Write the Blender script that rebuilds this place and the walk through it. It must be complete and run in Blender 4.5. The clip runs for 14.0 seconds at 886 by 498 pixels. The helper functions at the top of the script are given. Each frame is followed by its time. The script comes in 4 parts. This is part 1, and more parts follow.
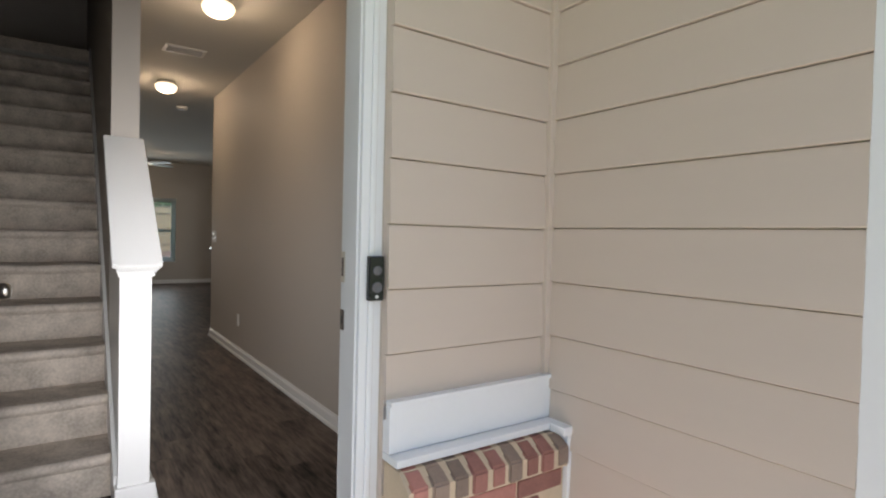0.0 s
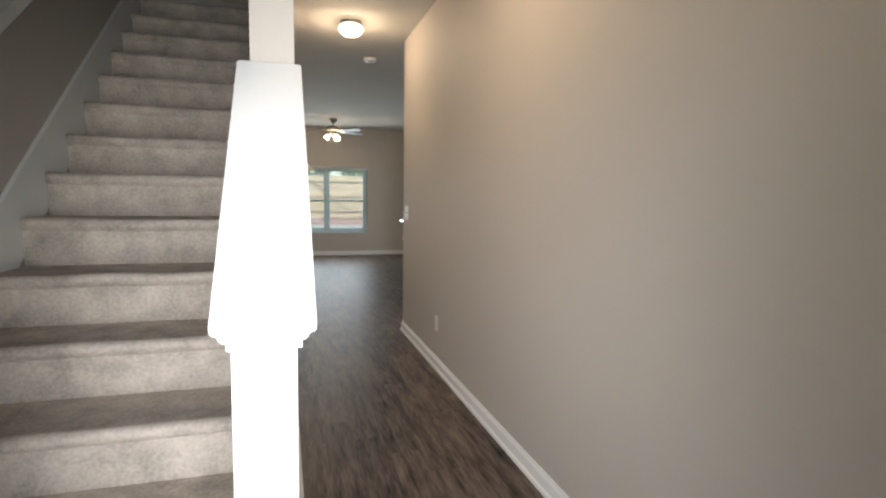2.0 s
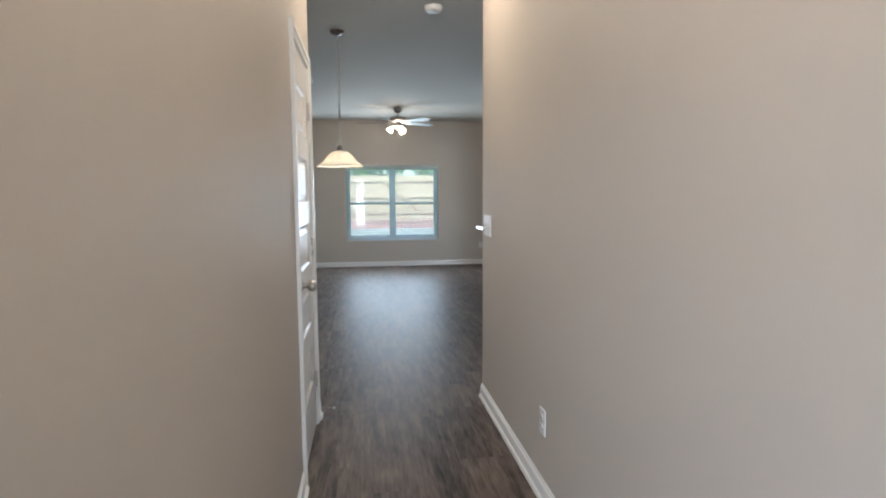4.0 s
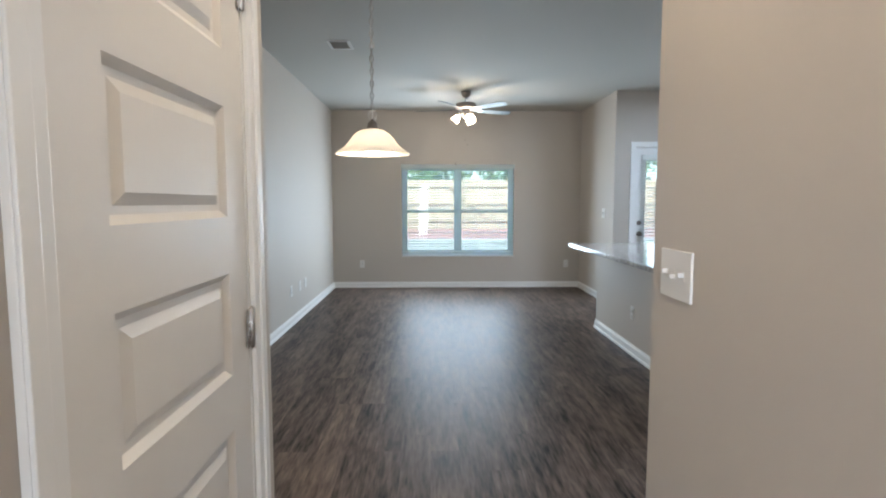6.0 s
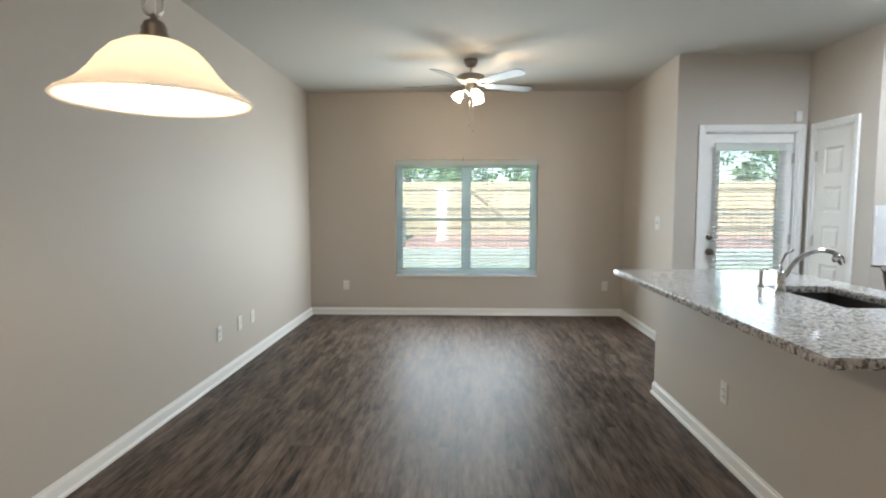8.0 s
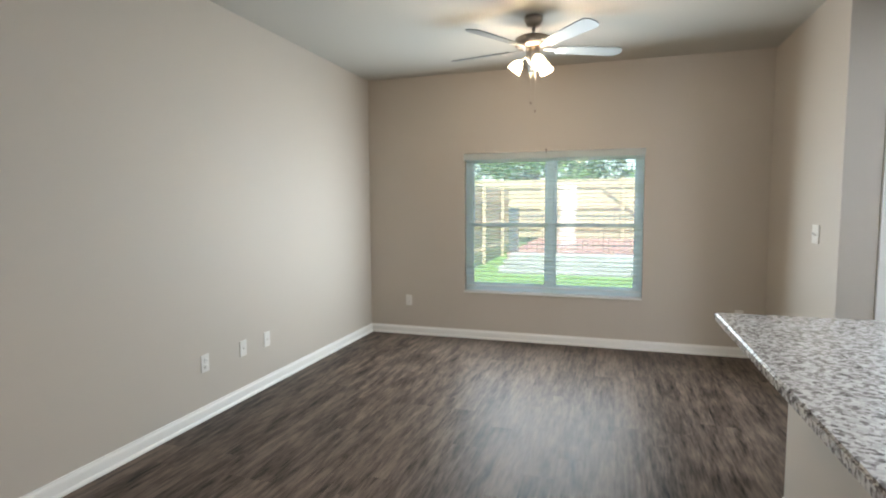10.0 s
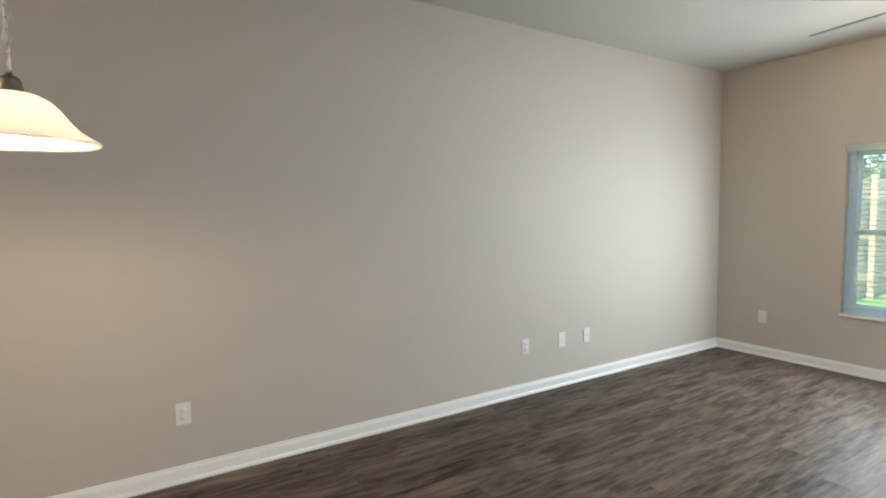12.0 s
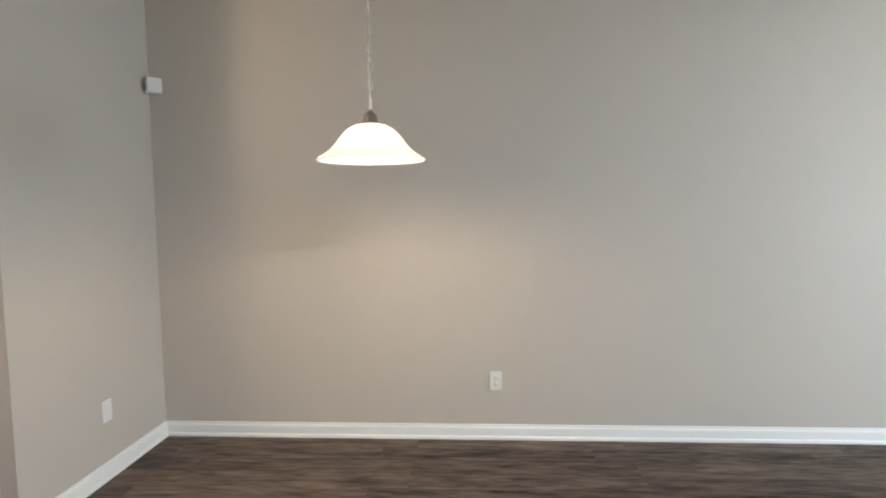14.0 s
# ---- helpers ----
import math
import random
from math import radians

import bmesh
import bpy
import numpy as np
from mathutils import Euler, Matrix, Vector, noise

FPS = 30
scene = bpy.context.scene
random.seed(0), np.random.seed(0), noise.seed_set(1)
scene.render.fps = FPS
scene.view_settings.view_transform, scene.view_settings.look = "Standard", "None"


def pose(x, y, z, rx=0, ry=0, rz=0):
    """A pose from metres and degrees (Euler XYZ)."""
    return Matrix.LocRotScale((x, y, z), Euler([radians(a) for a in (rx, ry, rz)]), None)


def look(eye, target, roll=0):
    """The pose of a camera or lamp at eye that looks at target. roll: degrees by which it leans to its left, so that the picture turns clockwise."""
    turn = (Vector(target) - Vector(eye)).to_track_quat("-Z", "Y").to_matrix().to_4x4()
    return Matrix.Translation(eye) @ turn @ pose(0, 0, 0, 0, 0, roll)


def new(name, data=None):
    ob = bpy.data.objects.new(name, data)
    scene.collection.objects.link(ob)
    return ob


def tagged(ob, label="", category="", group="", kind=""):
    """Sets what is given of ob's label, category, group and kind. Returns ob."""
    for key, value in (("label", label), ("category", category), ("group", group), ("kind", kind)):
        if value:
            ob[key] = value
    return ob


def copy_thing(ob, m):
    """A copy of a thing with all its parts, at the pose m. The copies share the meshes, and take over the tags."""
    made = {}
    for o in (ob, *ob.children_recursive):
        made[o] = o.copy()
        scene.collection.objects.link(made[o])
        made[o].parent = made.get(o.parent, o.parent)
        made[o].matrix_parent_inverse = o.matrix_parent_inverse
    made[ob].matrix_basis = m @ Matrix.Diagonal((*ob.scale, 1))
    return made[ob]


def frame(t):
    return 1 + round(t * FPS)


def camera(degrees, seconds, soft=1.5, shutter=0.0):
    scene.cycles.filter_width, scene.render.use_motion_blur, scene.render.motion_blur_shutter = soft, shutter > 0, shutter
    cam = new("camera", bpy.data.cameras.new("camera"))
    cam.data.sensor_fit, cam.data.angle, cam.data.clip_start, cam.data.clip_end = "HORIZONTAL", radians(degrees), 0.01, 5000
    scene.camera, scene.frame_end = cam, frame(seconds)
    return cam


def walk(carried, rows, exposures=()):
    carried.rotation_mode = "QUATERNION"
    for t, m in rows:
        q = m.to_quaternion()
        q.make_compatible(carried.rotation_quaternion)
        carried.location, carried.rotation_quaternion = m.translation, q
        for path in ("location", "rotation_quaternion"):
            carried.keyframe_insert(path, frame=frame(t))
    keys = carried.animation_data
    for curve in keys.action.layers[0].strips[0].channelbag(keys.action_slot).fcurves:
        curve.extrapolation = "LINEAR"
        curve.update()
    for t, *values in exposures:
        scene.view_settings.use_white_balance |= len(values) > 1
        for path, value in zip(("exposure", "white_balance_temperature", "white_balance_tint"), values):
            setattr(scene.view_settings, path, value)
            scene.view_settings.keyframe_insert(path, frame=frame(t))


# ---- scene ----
cam = camera(79.1, 14.0, soft=2.1)
PATH = [
    (0, (0.787, -13.512, 1.205), (1.936, -11.876, 1.16), 1.4),
    (0.5, (0.836, -13.227, 1.207), (1.772, -11.461, 1.14), 1.1),
    (1, (0.85, -12.839, 1.23), (1.629, -11.001, 1.112), 1.3),
    (1.5, (0.983, -12.397, 1.244), (1.652, -10.519, 1.083), 1.0),
    (2, (1.071, -11.949, 1.294), (1.634, -10.04, 1.103), 0.8),
    (4.5, (1.459, -9.842, 1.334), (1.698, -7.866, 1.142), 0.1),
    (5, (1.482, -9.374, 1.329), (1.674, -7.392, 1.143), 0.7),
    (5.5, (1.488, -8.892, 1.341), (1.631, -6.905, 1.161), 0.2),
    (6, (1.522, -8.401, 1.335), (1.568, -6.409, 1.162), 0.0),
    (6.5, (1.542, -7.923, 1.348), (1.537, -5.931, 1.179), 0.0),
    (7, (1.605, -7.472, 1.343), (1.573, -5.479, 1.181), -0.0),
    (9.5, (2.406, -5.601, 1.411), (2.079, -3.636, 1.24), -0.5),
    (10, (2.541, -5.406, 1.402), (1.942, -3.505, 1.238), -0.3),
    (10.5, (2.674, -5.399, 1.404), (1.772, -3.621, 1.246), -0.4),
    (11, (2.865, -5.425, 1.397), (1.659, -3.835, 1.257), -0.4),
    (11.5, (2.959, -5.371, 1.408), (1.494, -4.016, 1.273), -0.9),
    (12, (3.042, -5.268, 1.402), (1.364, -4.188, 1.262), -0.6),
    (12.5, (3.127, -5.201, 1.402), (1.286, -4.434, 1.249), -0.3),
    (13, (3.181, -5.13, 1.426), (1.236, -4.698, 1.251), -0.3),
    (13.5, (3.187, -5.061, 1.44), (1.199, -4.945, 1.256), -0.6),
    (14, (3.213, -5.067, 1.416), (1.222, -5.18, 1.263), -0.7),
]
walk(cam, [(t, look(eye, target, roll)) for t, eye, target, roll in PATH],
     [(0, 0.2, 6700, 14), (0.5, 0.35, 6800, 14), (1, 0.5, 6700, 14), (1.5, 1.08, 6900, 14), (2, 1.3, 6500, 12), (3.2, 1.5, 6100, 10), (4.5, 1.8, 5500, 10),
      (5, 1.85, 5500, 10), (6, 1.95, 5700, 10), (7, 1.97, 6200, 10), (9.5, 2.0, 6500, 12), (11, 2.08, 6500, 11), (12.5, 2.28, 6300, 11), (13, 2.5, 6200, 11), (14, 2.52, 6000, 11)])

# ---- world and light ----
world = bpy.data.worlds.new("sky")
scene.world = world
world.use_nodes = True
_n = world.node_tree.nodes
_sky = _n.new("ShaderNodeTexSky")
_sky.sky_type = "NISHITA"
_sky.sun_disc = False
_sky.sun_elevation = radians(58)
_sky.sun_rotation = radians(172)
_n["Background"].inputs[1].default_value = 0.15
world.node_tree.links.new(_sky.outputs[0], _n["Background"].inputs[0])

sun = new("sun", bpy.data.lights.new("sun", "SUN"))
sun.data.energy = 5.0
sun.data.angle = radians(0.6)
sun.data.color = (1, 0.95, 0.87)
sun.matrix_world = look((3, -20, 33), (0, 0, 0))


def lamp(name, kind, m, watts, colour, size=0.1, size_y=None):
    ob = new(name, bpy.data.lights.new(name, kind))
    ob.data.energy, ob.data.color = watts, colour
    if kind == "AREA":
        ob.data.shape, ob.data.size, ob.data.size_y = "RECTANGLE", size, size_y or size
    else:
        ob.data.shadow_soft_size = size
    ob.matrix_world = m
    return ob


WARM = (1, 0.77, 0.53)
lamp("window_daylight", "AREA", look((1.93, -0.19, 1.2), (1.48, -3, 1.1)), 19, (0.82, 0.94, 1), 1.66, 1.25)
lamp("door_daylight", "AREA", look((4.55, -1.615, 1.1), (4.55, -4, 1.0)), 1.2, (0.8, 0.92, 1), 0.5, 1.5)
entry = lamp("entry_daylight", "AREA", look((1.02, -12.02, 1.05), (1.60, -8.5, 0.75)), 8, (0.94, 0.965, 1), 0.8, 1.9)
entry.data.spread = radians(80)
lamp("pendant_bulb", "POINT", pose(1.208, -5.445, 1.64), 19, WARM, 0.04)
lamp("hall_bulb", "POINT", pose(1.60, -9.70, 2.60), 7.5, WARM, 0.06)
lamp("hall_bulb_far", "POINT", pose(1.62, -7.28, 2.60), 7.5, WARM, 0.06)
lamp("fan_bulbs", "POINT", pose(1.976, -1.427, 2.365), 6, WARM, 0.07)
lamp("kitchen_tube", "AREA", look((4.72, -3.65, 2.64), (4.72, -3.65, 0)), 12, (0.74, 0.87, 1), 0.26, 1.15)

# ---- materials ----


def material(name, colour, rough=0.6, metal=0.0, vary=0.1, scale=3.0, fine=60.0, bump=0.0, bump_scale=200.0, rand=0.0, spec=0.5, stretch=(1, 1, 1)):
    """A surface with variation at two scales, fine relief and an optional shift from piece to piece."""
    mat = bpy.data.materials.new(name)
    mat.use_nodes = True
    nt = mat.node_tree
    b = nt.nodes["Principled BSDF"]
    b.inputs["Roughness"].default_value = rough
    b.inputs["Metallic"].default_value = metal
    b.inputs["Specular IOR Level"].default_value = spec
    co = nt.nodes.new("ShaderNodeTexCoord")
    mp = nt.nodes.new("ShaderNodeMapping")
    mp.inputs["Scale"].default_value = stretch
    nt.links.new(co.outputs["Object"], mp.inputs[0])

    def nz(s, detail=3):
        n = nt.nodes.new("ShaderNodeTexNoise")
        n.inputs["Scale"].default_value, n.inputs["Detail"].default_value = s, detail
        nt.links.new(mp.outputs[0], n.inputs["Vector"])
        return n.outputs[0]

    def math_node(op, a, c):
        n = nt.nodes.new("ShaderNodeMath")
        n.operation = op
        for i, v in enumerate((a, c)):
            if isinstance(v, (int, float)):
                n.inputs[i].default_value = v
            else:
                nt.links.new(v, n.inputs[i])
        return n.outputs[0]

    if rand:
        info = nt.nodes.new("ShaderNodeObjectInfo")
        shift = nt.nodes.new("ShaderNodeCombineXYZ")
        nt.links.new(math_node("MULTIPLY", info.outputs["Random"], 173.0), shift.inputs[0])
        nt.links.new(math_node("MULTIPLY", info.outputs["Random"], 57.0), shift.inputs[1])
        nt.links.new(shift.outputs[0], mp.inputs["Location"])
    total = math_node("ADD", math_node("MULTIPLY", nz(scale), 0.6), math_node("MULTIPLY", nz(fine, 4), 0.4))
    value = math_node("ADD", math_node("MULTIPLY", math_node("SUBTRACT", total, 0.5), 2 * vary), 1.0)
    if rand:
        value = math_node("ADD", value, math_node("MULTIPLY", math_node("SUBTRACT", info.outputs["Random"], 0.5), rand))
    hsv = nt.nodes.new("ShaderNodeHueSaturation")
    hsv.inputs["Color"].default_value = (*colour, 1)
    nt.links.new(value, hsv.inputs["Value"])
    nt.links.new(hsv.outputs[0], b.inputs["Base Color"])
    rv = math_node("ADD", math_node("MULTIPLY", math_node("SUBTRACT", total, 0.5), 0.25), rough)
    nt.links.new(rv, b.inputs["Roughness"])
    if bump:
        bn = nt.nodes.new("ShaderNodeBump")
        bn.inputs["Strength"].default_value = bump
        bn.inputs["Distance"].default_value = 0.002
        nt.links.new(nz(bump_scale), bn.inputs["Height"])
        nt.links.new(bn.outputs[0], b.inputs["Normal"])
    return mat


def glow(name, colour, strength, base=(0.9, 0.88, 0.82)):
    mat = material(name, base, 0.35, vary=0.03)
    b = mat.node_tree.nodes["Principled BSDF"]
    b.inputs["Emission Color"].default_value = (*colour, 1)
    b.inputs["Emission Strength"].default_value = strength
    return mat


def plank_material():
    mat = material("vinyl_plank", (0.106, 0.081, 0.066), 0.46, vary=2.6, scale=2.2, fine=7, bump=0.2, bump_scale=22, rand=0.5, stretch=(10, 1.25, 1), spec=0.11)
    return mat


def glass_material():
    mat = bpy.data.materials.new("window_glass")
    mat.use_nodes = True
    nt = mat.node_tree
    nt.nodes.remove(nt.nodes["Principled BSDF"])
    t = nt.nodes.new("ShaderNodeBsdfTransparent")
    t.inputs[0].default_value = (0.84, 0.88, 0.88, 1)
    g = nt.nodes.new("ShaderNodeBsdfGlossy")
    g.inputs["Roughness"].default_value = 0.02
    f = nt.nodes.new("ShaderNodeFresnel")
    f.inputs[0].default_value = 1.45
    m = nt.nodes.new("ShaderNodeMixShader")
    # milky glare of the bright outdoors, mixed into the pane's colour
    veil = nt.nodes.new("ShaderNodeBsdfTranslucent")
    veil.inputs[0].default_value = (0.86, 0.95, 0.95, 1)
    veil_mix = nt.nodes.new("ShaderNodeMixShader")
    veil_mix.inputs[0].default_value = 0.2
    nt.links.new(t.outputs[0], veil_mix.inputs[1])
    nt.links.new(veil.outputs[0], veil_mix.inputs[2])
    nt.links.new(f.outputs[0], m.inputs[0])
    nt.links.new(veil_mix.outputs[0], m.inputs[1])
    nt.links.new(g.outputs[0], m.inputs[2])
    nt.links.new(m.outputs[0], nt.nodes["Material Output"].inputs[0])
    return mat


def granite_material():
    mat = bpy.data.materials.new("granite")
    mat.use_nodes = True
    nt = mat.node_tree
    b = nt.nodes["Principled BSDF"]
    b.inputs["Roughness"].default_value = 0.11
    co = nt.nodes.new("ShaderNodeTexCoord")
    v1, v2 = nt.nodes.new("ShaderNodeTexVoronoi"), nt.nodes.new("ShaderNodeTexNoise")
    v1.inputs["Scale"].default_value = 85
    v2.inputs["Scale"].default_value, v2.inputs["Detail"].default_value = 60, 5
    nt.links.new(co.outputs["Object"], v1.inputs["Vector"])
    nt.links.new(co.outputs["Object"], v2.inputs["Vector"])
    bw = nt.nodes.new("ShaderNodeSeparateColor")
    nt.links.new(v1.outputs["Color"], bw.inputs[0])
    mx = nt.nodes.new("ShaderNodeMath")
    mx.operation = "MULTIPLY_ADD"
    nt.links.new(bw.outputs[0], mx.inputs[0])
    mx.inputs[1].default_value = 0.42
    half = nt.nodes.new("ShaderNodeMath")
    half.operation = "MULTIPLY"
    half.inputs[1].default_value = 0.62
    nt.links.new(v2.outputs[0], half.inputs[0])
    nt.links.new(half.outputs[0], mx.inputs[2])
    ramp = nt.nodes.new("ShaderNodeValToRGB")
    e = ramp.color_ramp.elements
    e[0].position, e[0].color = 0.27, (0.075, 0.066, 0.064, 1)
    e[1].position, e[1].color = 0.70, (0.62, 0.605, 0.585, 1)
    a = ramp.color_ramp.elements.new(0.40)
    a.color = (0.24, 0.22, 0.21, 1)
    c = ramp.color_ramp.elements.new(0.52)
    c.color = (0.44, 0.425, 0.41, 1)
    nt.links.new(mx.outputs[0], ramp.inputs[0])
    nt.links.new(ramp.outputs[0], b.inputs["Base Color"])
    return mat


WALL = material("wall_paint", (0.52, 0.475, 0.42), 0.62, vary=0.025, scale=1.2, fine=25, bump=0.12, bump_scale=160)
CEIL = material("ceiling_paint", (0.49, 0.475, 0.43), 0.85, vary=0.03, scale=1.0, fine=40, bump=0.3, bump_scale=120)
TRIM = material("white_trim", (0.80, 0.80, 0.78), 0.35, vary=0.03, scale=4, fine=40)
DOOR = material("white_door", (0.74, 0.72, 0.68), 0.38, vary=0.03, scale=4, fine=50, bump=0.05)
CABINET = material("cabinet_white", (0.78, 0.78, 0.77), 0.35, vary=0.03)
CARPET = material("carpet", (0.50, 0.44, 0.375), 0.95, vary=0.9, scale=9, fine=75, bump=1.0, bump_scale=350, spec=0.1)
PLANK = plank_material()
SUBFLOOR = material("joint_dark", (0.03, 0.025, 0.022), 0.8)
SIDING = material("siding", (0.60, 0.515, 0.445), 0.6, vary=0.05, scale=2, fine=60, bump=0.2, bump_scale=60, stretch=(1, 1, 8))
OUTWHITE = material("exterior_white", (0.80, 0.82, 0.84), 0.5, vary=0.04, scale=6, fine=60, bump=0.1)
BRICKG = material("brick_grey", (0.27, 0.20, 0.16), 0.85, vary=0.4, scale=14, fine=90, bump=0.6, bump_scale=120, rand=0.3)
BRICK = material("brick_clay", (0.37, 0.17, 0.14), 0.85, vary=0.4, scale=14, fine=90, bump=0.6, bump_scale=120, rand=0.5)
MORTAR = material("mortar", (0.62, 0.50, 0.36), 0.95, vary=0.2, scale=12, fine=150, bump=0.8, bump_scale=200)
BLACKDOOR = material("dark_door_paint", (0.022, 0.017, 0.015), 0.34, vary=0.2, scale=5, fine=50, bump=0.15, bump_scale=80, stretch=(6, 6, 0.7))
NICKEL = material("satin_nickel", (0.56, 0.53, 0.49), 0.3, metal=1, vary=0.05)
PEWTER = material("dark_pewter", (0.17, 0.14, 0.12), 0.35, metal=0.9, vary=0.1)
BRONZE = material("brushed_bronze_nickel", (0.36, 0.31, 0.27), 0.36, metal=0.95, vary=0.1)
CHROME = material("chrome", (0.75, 0.75, 0.75), 0.12, metal=1, vary=0.02)
HINGE = material("hinge_paint", (0.66, 0.62, 0.54), 0.45, metal=0.2, vary=0.1)
BLACKP = material("black_plastic", (0.012, 0.012, 0.013), 0.25, vary=0.1)
GREYP = material("grey_plastic", (0.12, 0.12, 0.13), 0.3, vary=0.1)
PLATE = material("plate_plastic", (0.74, 0.73, 0.70), 0.35, vary=0.02)
SLOT = material("slot_dark", (0.05, 0.05, 0.05), 0.6)
VINYL = material("window_vinyl", (0.86, 0.89, 0.90), 0.4, vary=0.02)
SLAT = material("blind_slat", (0.84, 0.85, 0.83), 0.45, vary=0.02)
BLADE = material("fan_blade_grey", (0.14, 0.155, 0.15), 0.4, vary=0.1, scale=3, fine=30)
GRANITE = granite_material()
GLASS = glass_material()
STEEL = material("dark_sink", (0.022, 0.02, 0.02), 0.5, vary=0.1)
TILE = material("white_tile", (0.74, 0.75, 0.76), 0.15, vary=0.03, rand=0.05)
BLACKAPP = material("black_appliance", (0.02, 0.02, 0.022), 0.25, vary=0.1)
CONCRETE = material("concrete", (0.58, 0.54, 0.49), 0.9, vary=0.15, scale=3, fine=80, bump=0.4)
GRASS = material("grass", (0.12, 0.21, 0.055), 0.95, vary=0.5, scale=1.5, fine=60, bump=1, bump_scale=80)
MULCH = material("red_mulch", (0.34, 0.18, 0.15), 0.95, vary=0.5, scale=5, fine=60, bump=1, bump_scale=60)
BLOCK = material("retaining_block", (0.36, 0.36, 0.36), 0.9, vary=0.2, scale=6, fine=60, rand=0.2)
FENCE = material("cedar_fence", (0.48, 0.39, 0.26), 0.8, vary=0.2, scale=5, fine=30, stretch=(6, 6, 0.5), rand=0.2)
IRON = material("black_iron", (0.09, 0.09, 0.09), 0.5, vary=0.1)
BARK = material("bark", (0.12, 0.09, 0.065), 0.95, vary=0.3, bump=1, bump_scale=20)
LEAF = material("leaves", (0.12, 0.22, 0.06), 0.7, vary=0.5, scale=3, fine=30)
SHADE = glow("frosted_shade", (1, 0.84, 0.62), 0.08, (0.88, 0.83, 0.74))


def translucent(mat, colour, share):
    """Lets part of the light pass through a white body, thin or solid."""
    nt = mat.node_tree
    tr, mx = nt.nodes.new("ShaderNodeBsdfTranslucent"), nt.nodes.new("ShaderNodeMixShader")
    tr.inputs[0].default_value, mx.inputs[0].default_value = (*colour, 1), share
    nt.links.new(nt.nodes["Principled BSDF"].outputs[0], mx.inputs[1])
    nt.links.new(tr.outputs[0], mx.inputs[2])
    nt.links.new(mx.outputs[0], nt.nodes["Material Output"].inputs[0])


translucent(SHADE, (0.96, 0.90, 0.80), 0.28)
translucent(SLAT, (0.90, 0.94, 0.94), 0.6)
# solid frame set to glow from behind, imitating glare around the window
translucent(VINYL, (0.88, 0.96, 0.97), 0.6)
BULB = glow("bulb_glow", (1, 0.86, 0.62), 7.0)
TUBE = glow("diffuser_glow", (0.93, 0.97, 1), 5.0)

# ---- mesh helpers ----


def bx(bm, x0, x1, y0, y1, z0, z1, bevel=0.0):
    m = Matrix.LocRotScale(((x0 + x1) / 2, (y0 + y1) / 2, (z0 + z1) / 2), None, (abs(x1 - x0), abs(y1 - y0), abs(z1 - z0)))
    made = bmesh.ops.create_cube(bm, size=1, matrix=m)["verts"]
    if bevel:
        edges = list({e for v in made for e in v.link_edges})
        bmesh.ops.bevel(bm, geom=edges, offset=bevel, segments=2, affect="EDGES", profile=0.6)
    return bm


def box(*a, bevel=0.0):
    return bx(bmesh.new(), *a, bevel=bevel)


def boxes(*rows, bevel=0.0):
    bm = bmesh.new()
    for r in rows:
        bx(bm, *r, bevel=bevel)
    return bm


def lathe(profile, seg=32, m=None):
    """A turned shape from (radius, height) pairs, closed where the radius is 0."""
    bm = bmesh.new()
    rings = []
    for r, z in profile:
        if r < 1e-5:
            rings.append([bm.verts.new((0, 0, z))])
        else:
            rings.append([bm.verts.new((r * math.cos(2 * math.pi * i / seg), r * math.sin(2 * math.pi * i / seg), z)) for i in range(seg)])
    for a, b in zip(rings, rings[1:]):
        for i in range(seg):
            j = (i + 1) % seg
            if len(a) == 1 and len(b) == 1:
                continue
            if len(a) == 1:
                bm.faces.new((a[0], b[j], b[i]))
            elif len(b) == 1:
                bm.faces.new((a[i], a[j], b[0]))
            else:
                bm.faces.new((a[i], a[j], b[j], b[i]))
    for f in bm.faces:
        f.smooth = True
    bmesh.ops.recalc_face_normals(bm, faces=bm.faces)
    if m:
        bmesh.ops.transform(bm, matrix=m, verts=bm.verts)
    return bm


def tube(points, radius, seg=8, closed=False):
    """A round bar along a line of points."""
    bm = bmesh.new()
    pts = [Vector(p) for p in points]
    n = len(pts)
    rings = []
    for i, p in enumerate(pts):
        a = pts[(i - 1) % n] if closed or i else p
        b = pts[(i + 1) % n] if closed or i < n - 1 else p
        q = (b - a).to_track_quat("Z", "Y")
        rings.append([bm.verts.new(p + q @ Vector((radius * math.cos(2 * math.pi * k / seg), radius * math.sin(2 * math.pi * k / seg), 0))) for k in range(seg)])
    for i in range(n if closed else n - 1):
        a, b = rings[i], rings[(i + 1) % n]
        for k in range(seg):
            f = bm.faces.new((a[k], a[(k + 1) % seg], b[(k + 1) % seg], b[k]))
            f.smooth = True
    if not closed:
        bm.faces.new(rings[0][::-1])
        bm.faces.new(rings[-1])
    return bm


def prism(poly, axis, a, b):
    """A polygon in the plane across axis, drawn out from a to b."""
    bm = bmesh.new()

    def at(p, v):
        return (v, p[0], p[1]) if axis == "x" else (p[0], v, p[1]) if axis == "y" else (p[0], p[1], v)
    lo, hi = [bm.verts.new(at(p, a)) for p in poly], [bm.verts.new(at(p, b)) for p in poly]
    bm.faces.new(lo), bm.faces.new(hi[::-1])
    for i in range(len(poly)):
        j = (i + 1) % len(poly)
        bm.faces.new((lo[i], hi[i], hi[j], lo[j]))
    bmesh.ops.recalc_face_normals(bm, faces=bm.faces)
    return bm


def mesh_from(name, bm, mat):
    me = bpy.data.meshes.new(name)
    bm.to_mesh(me)
    bm.free()
    me.materials.append(mat)
    return me


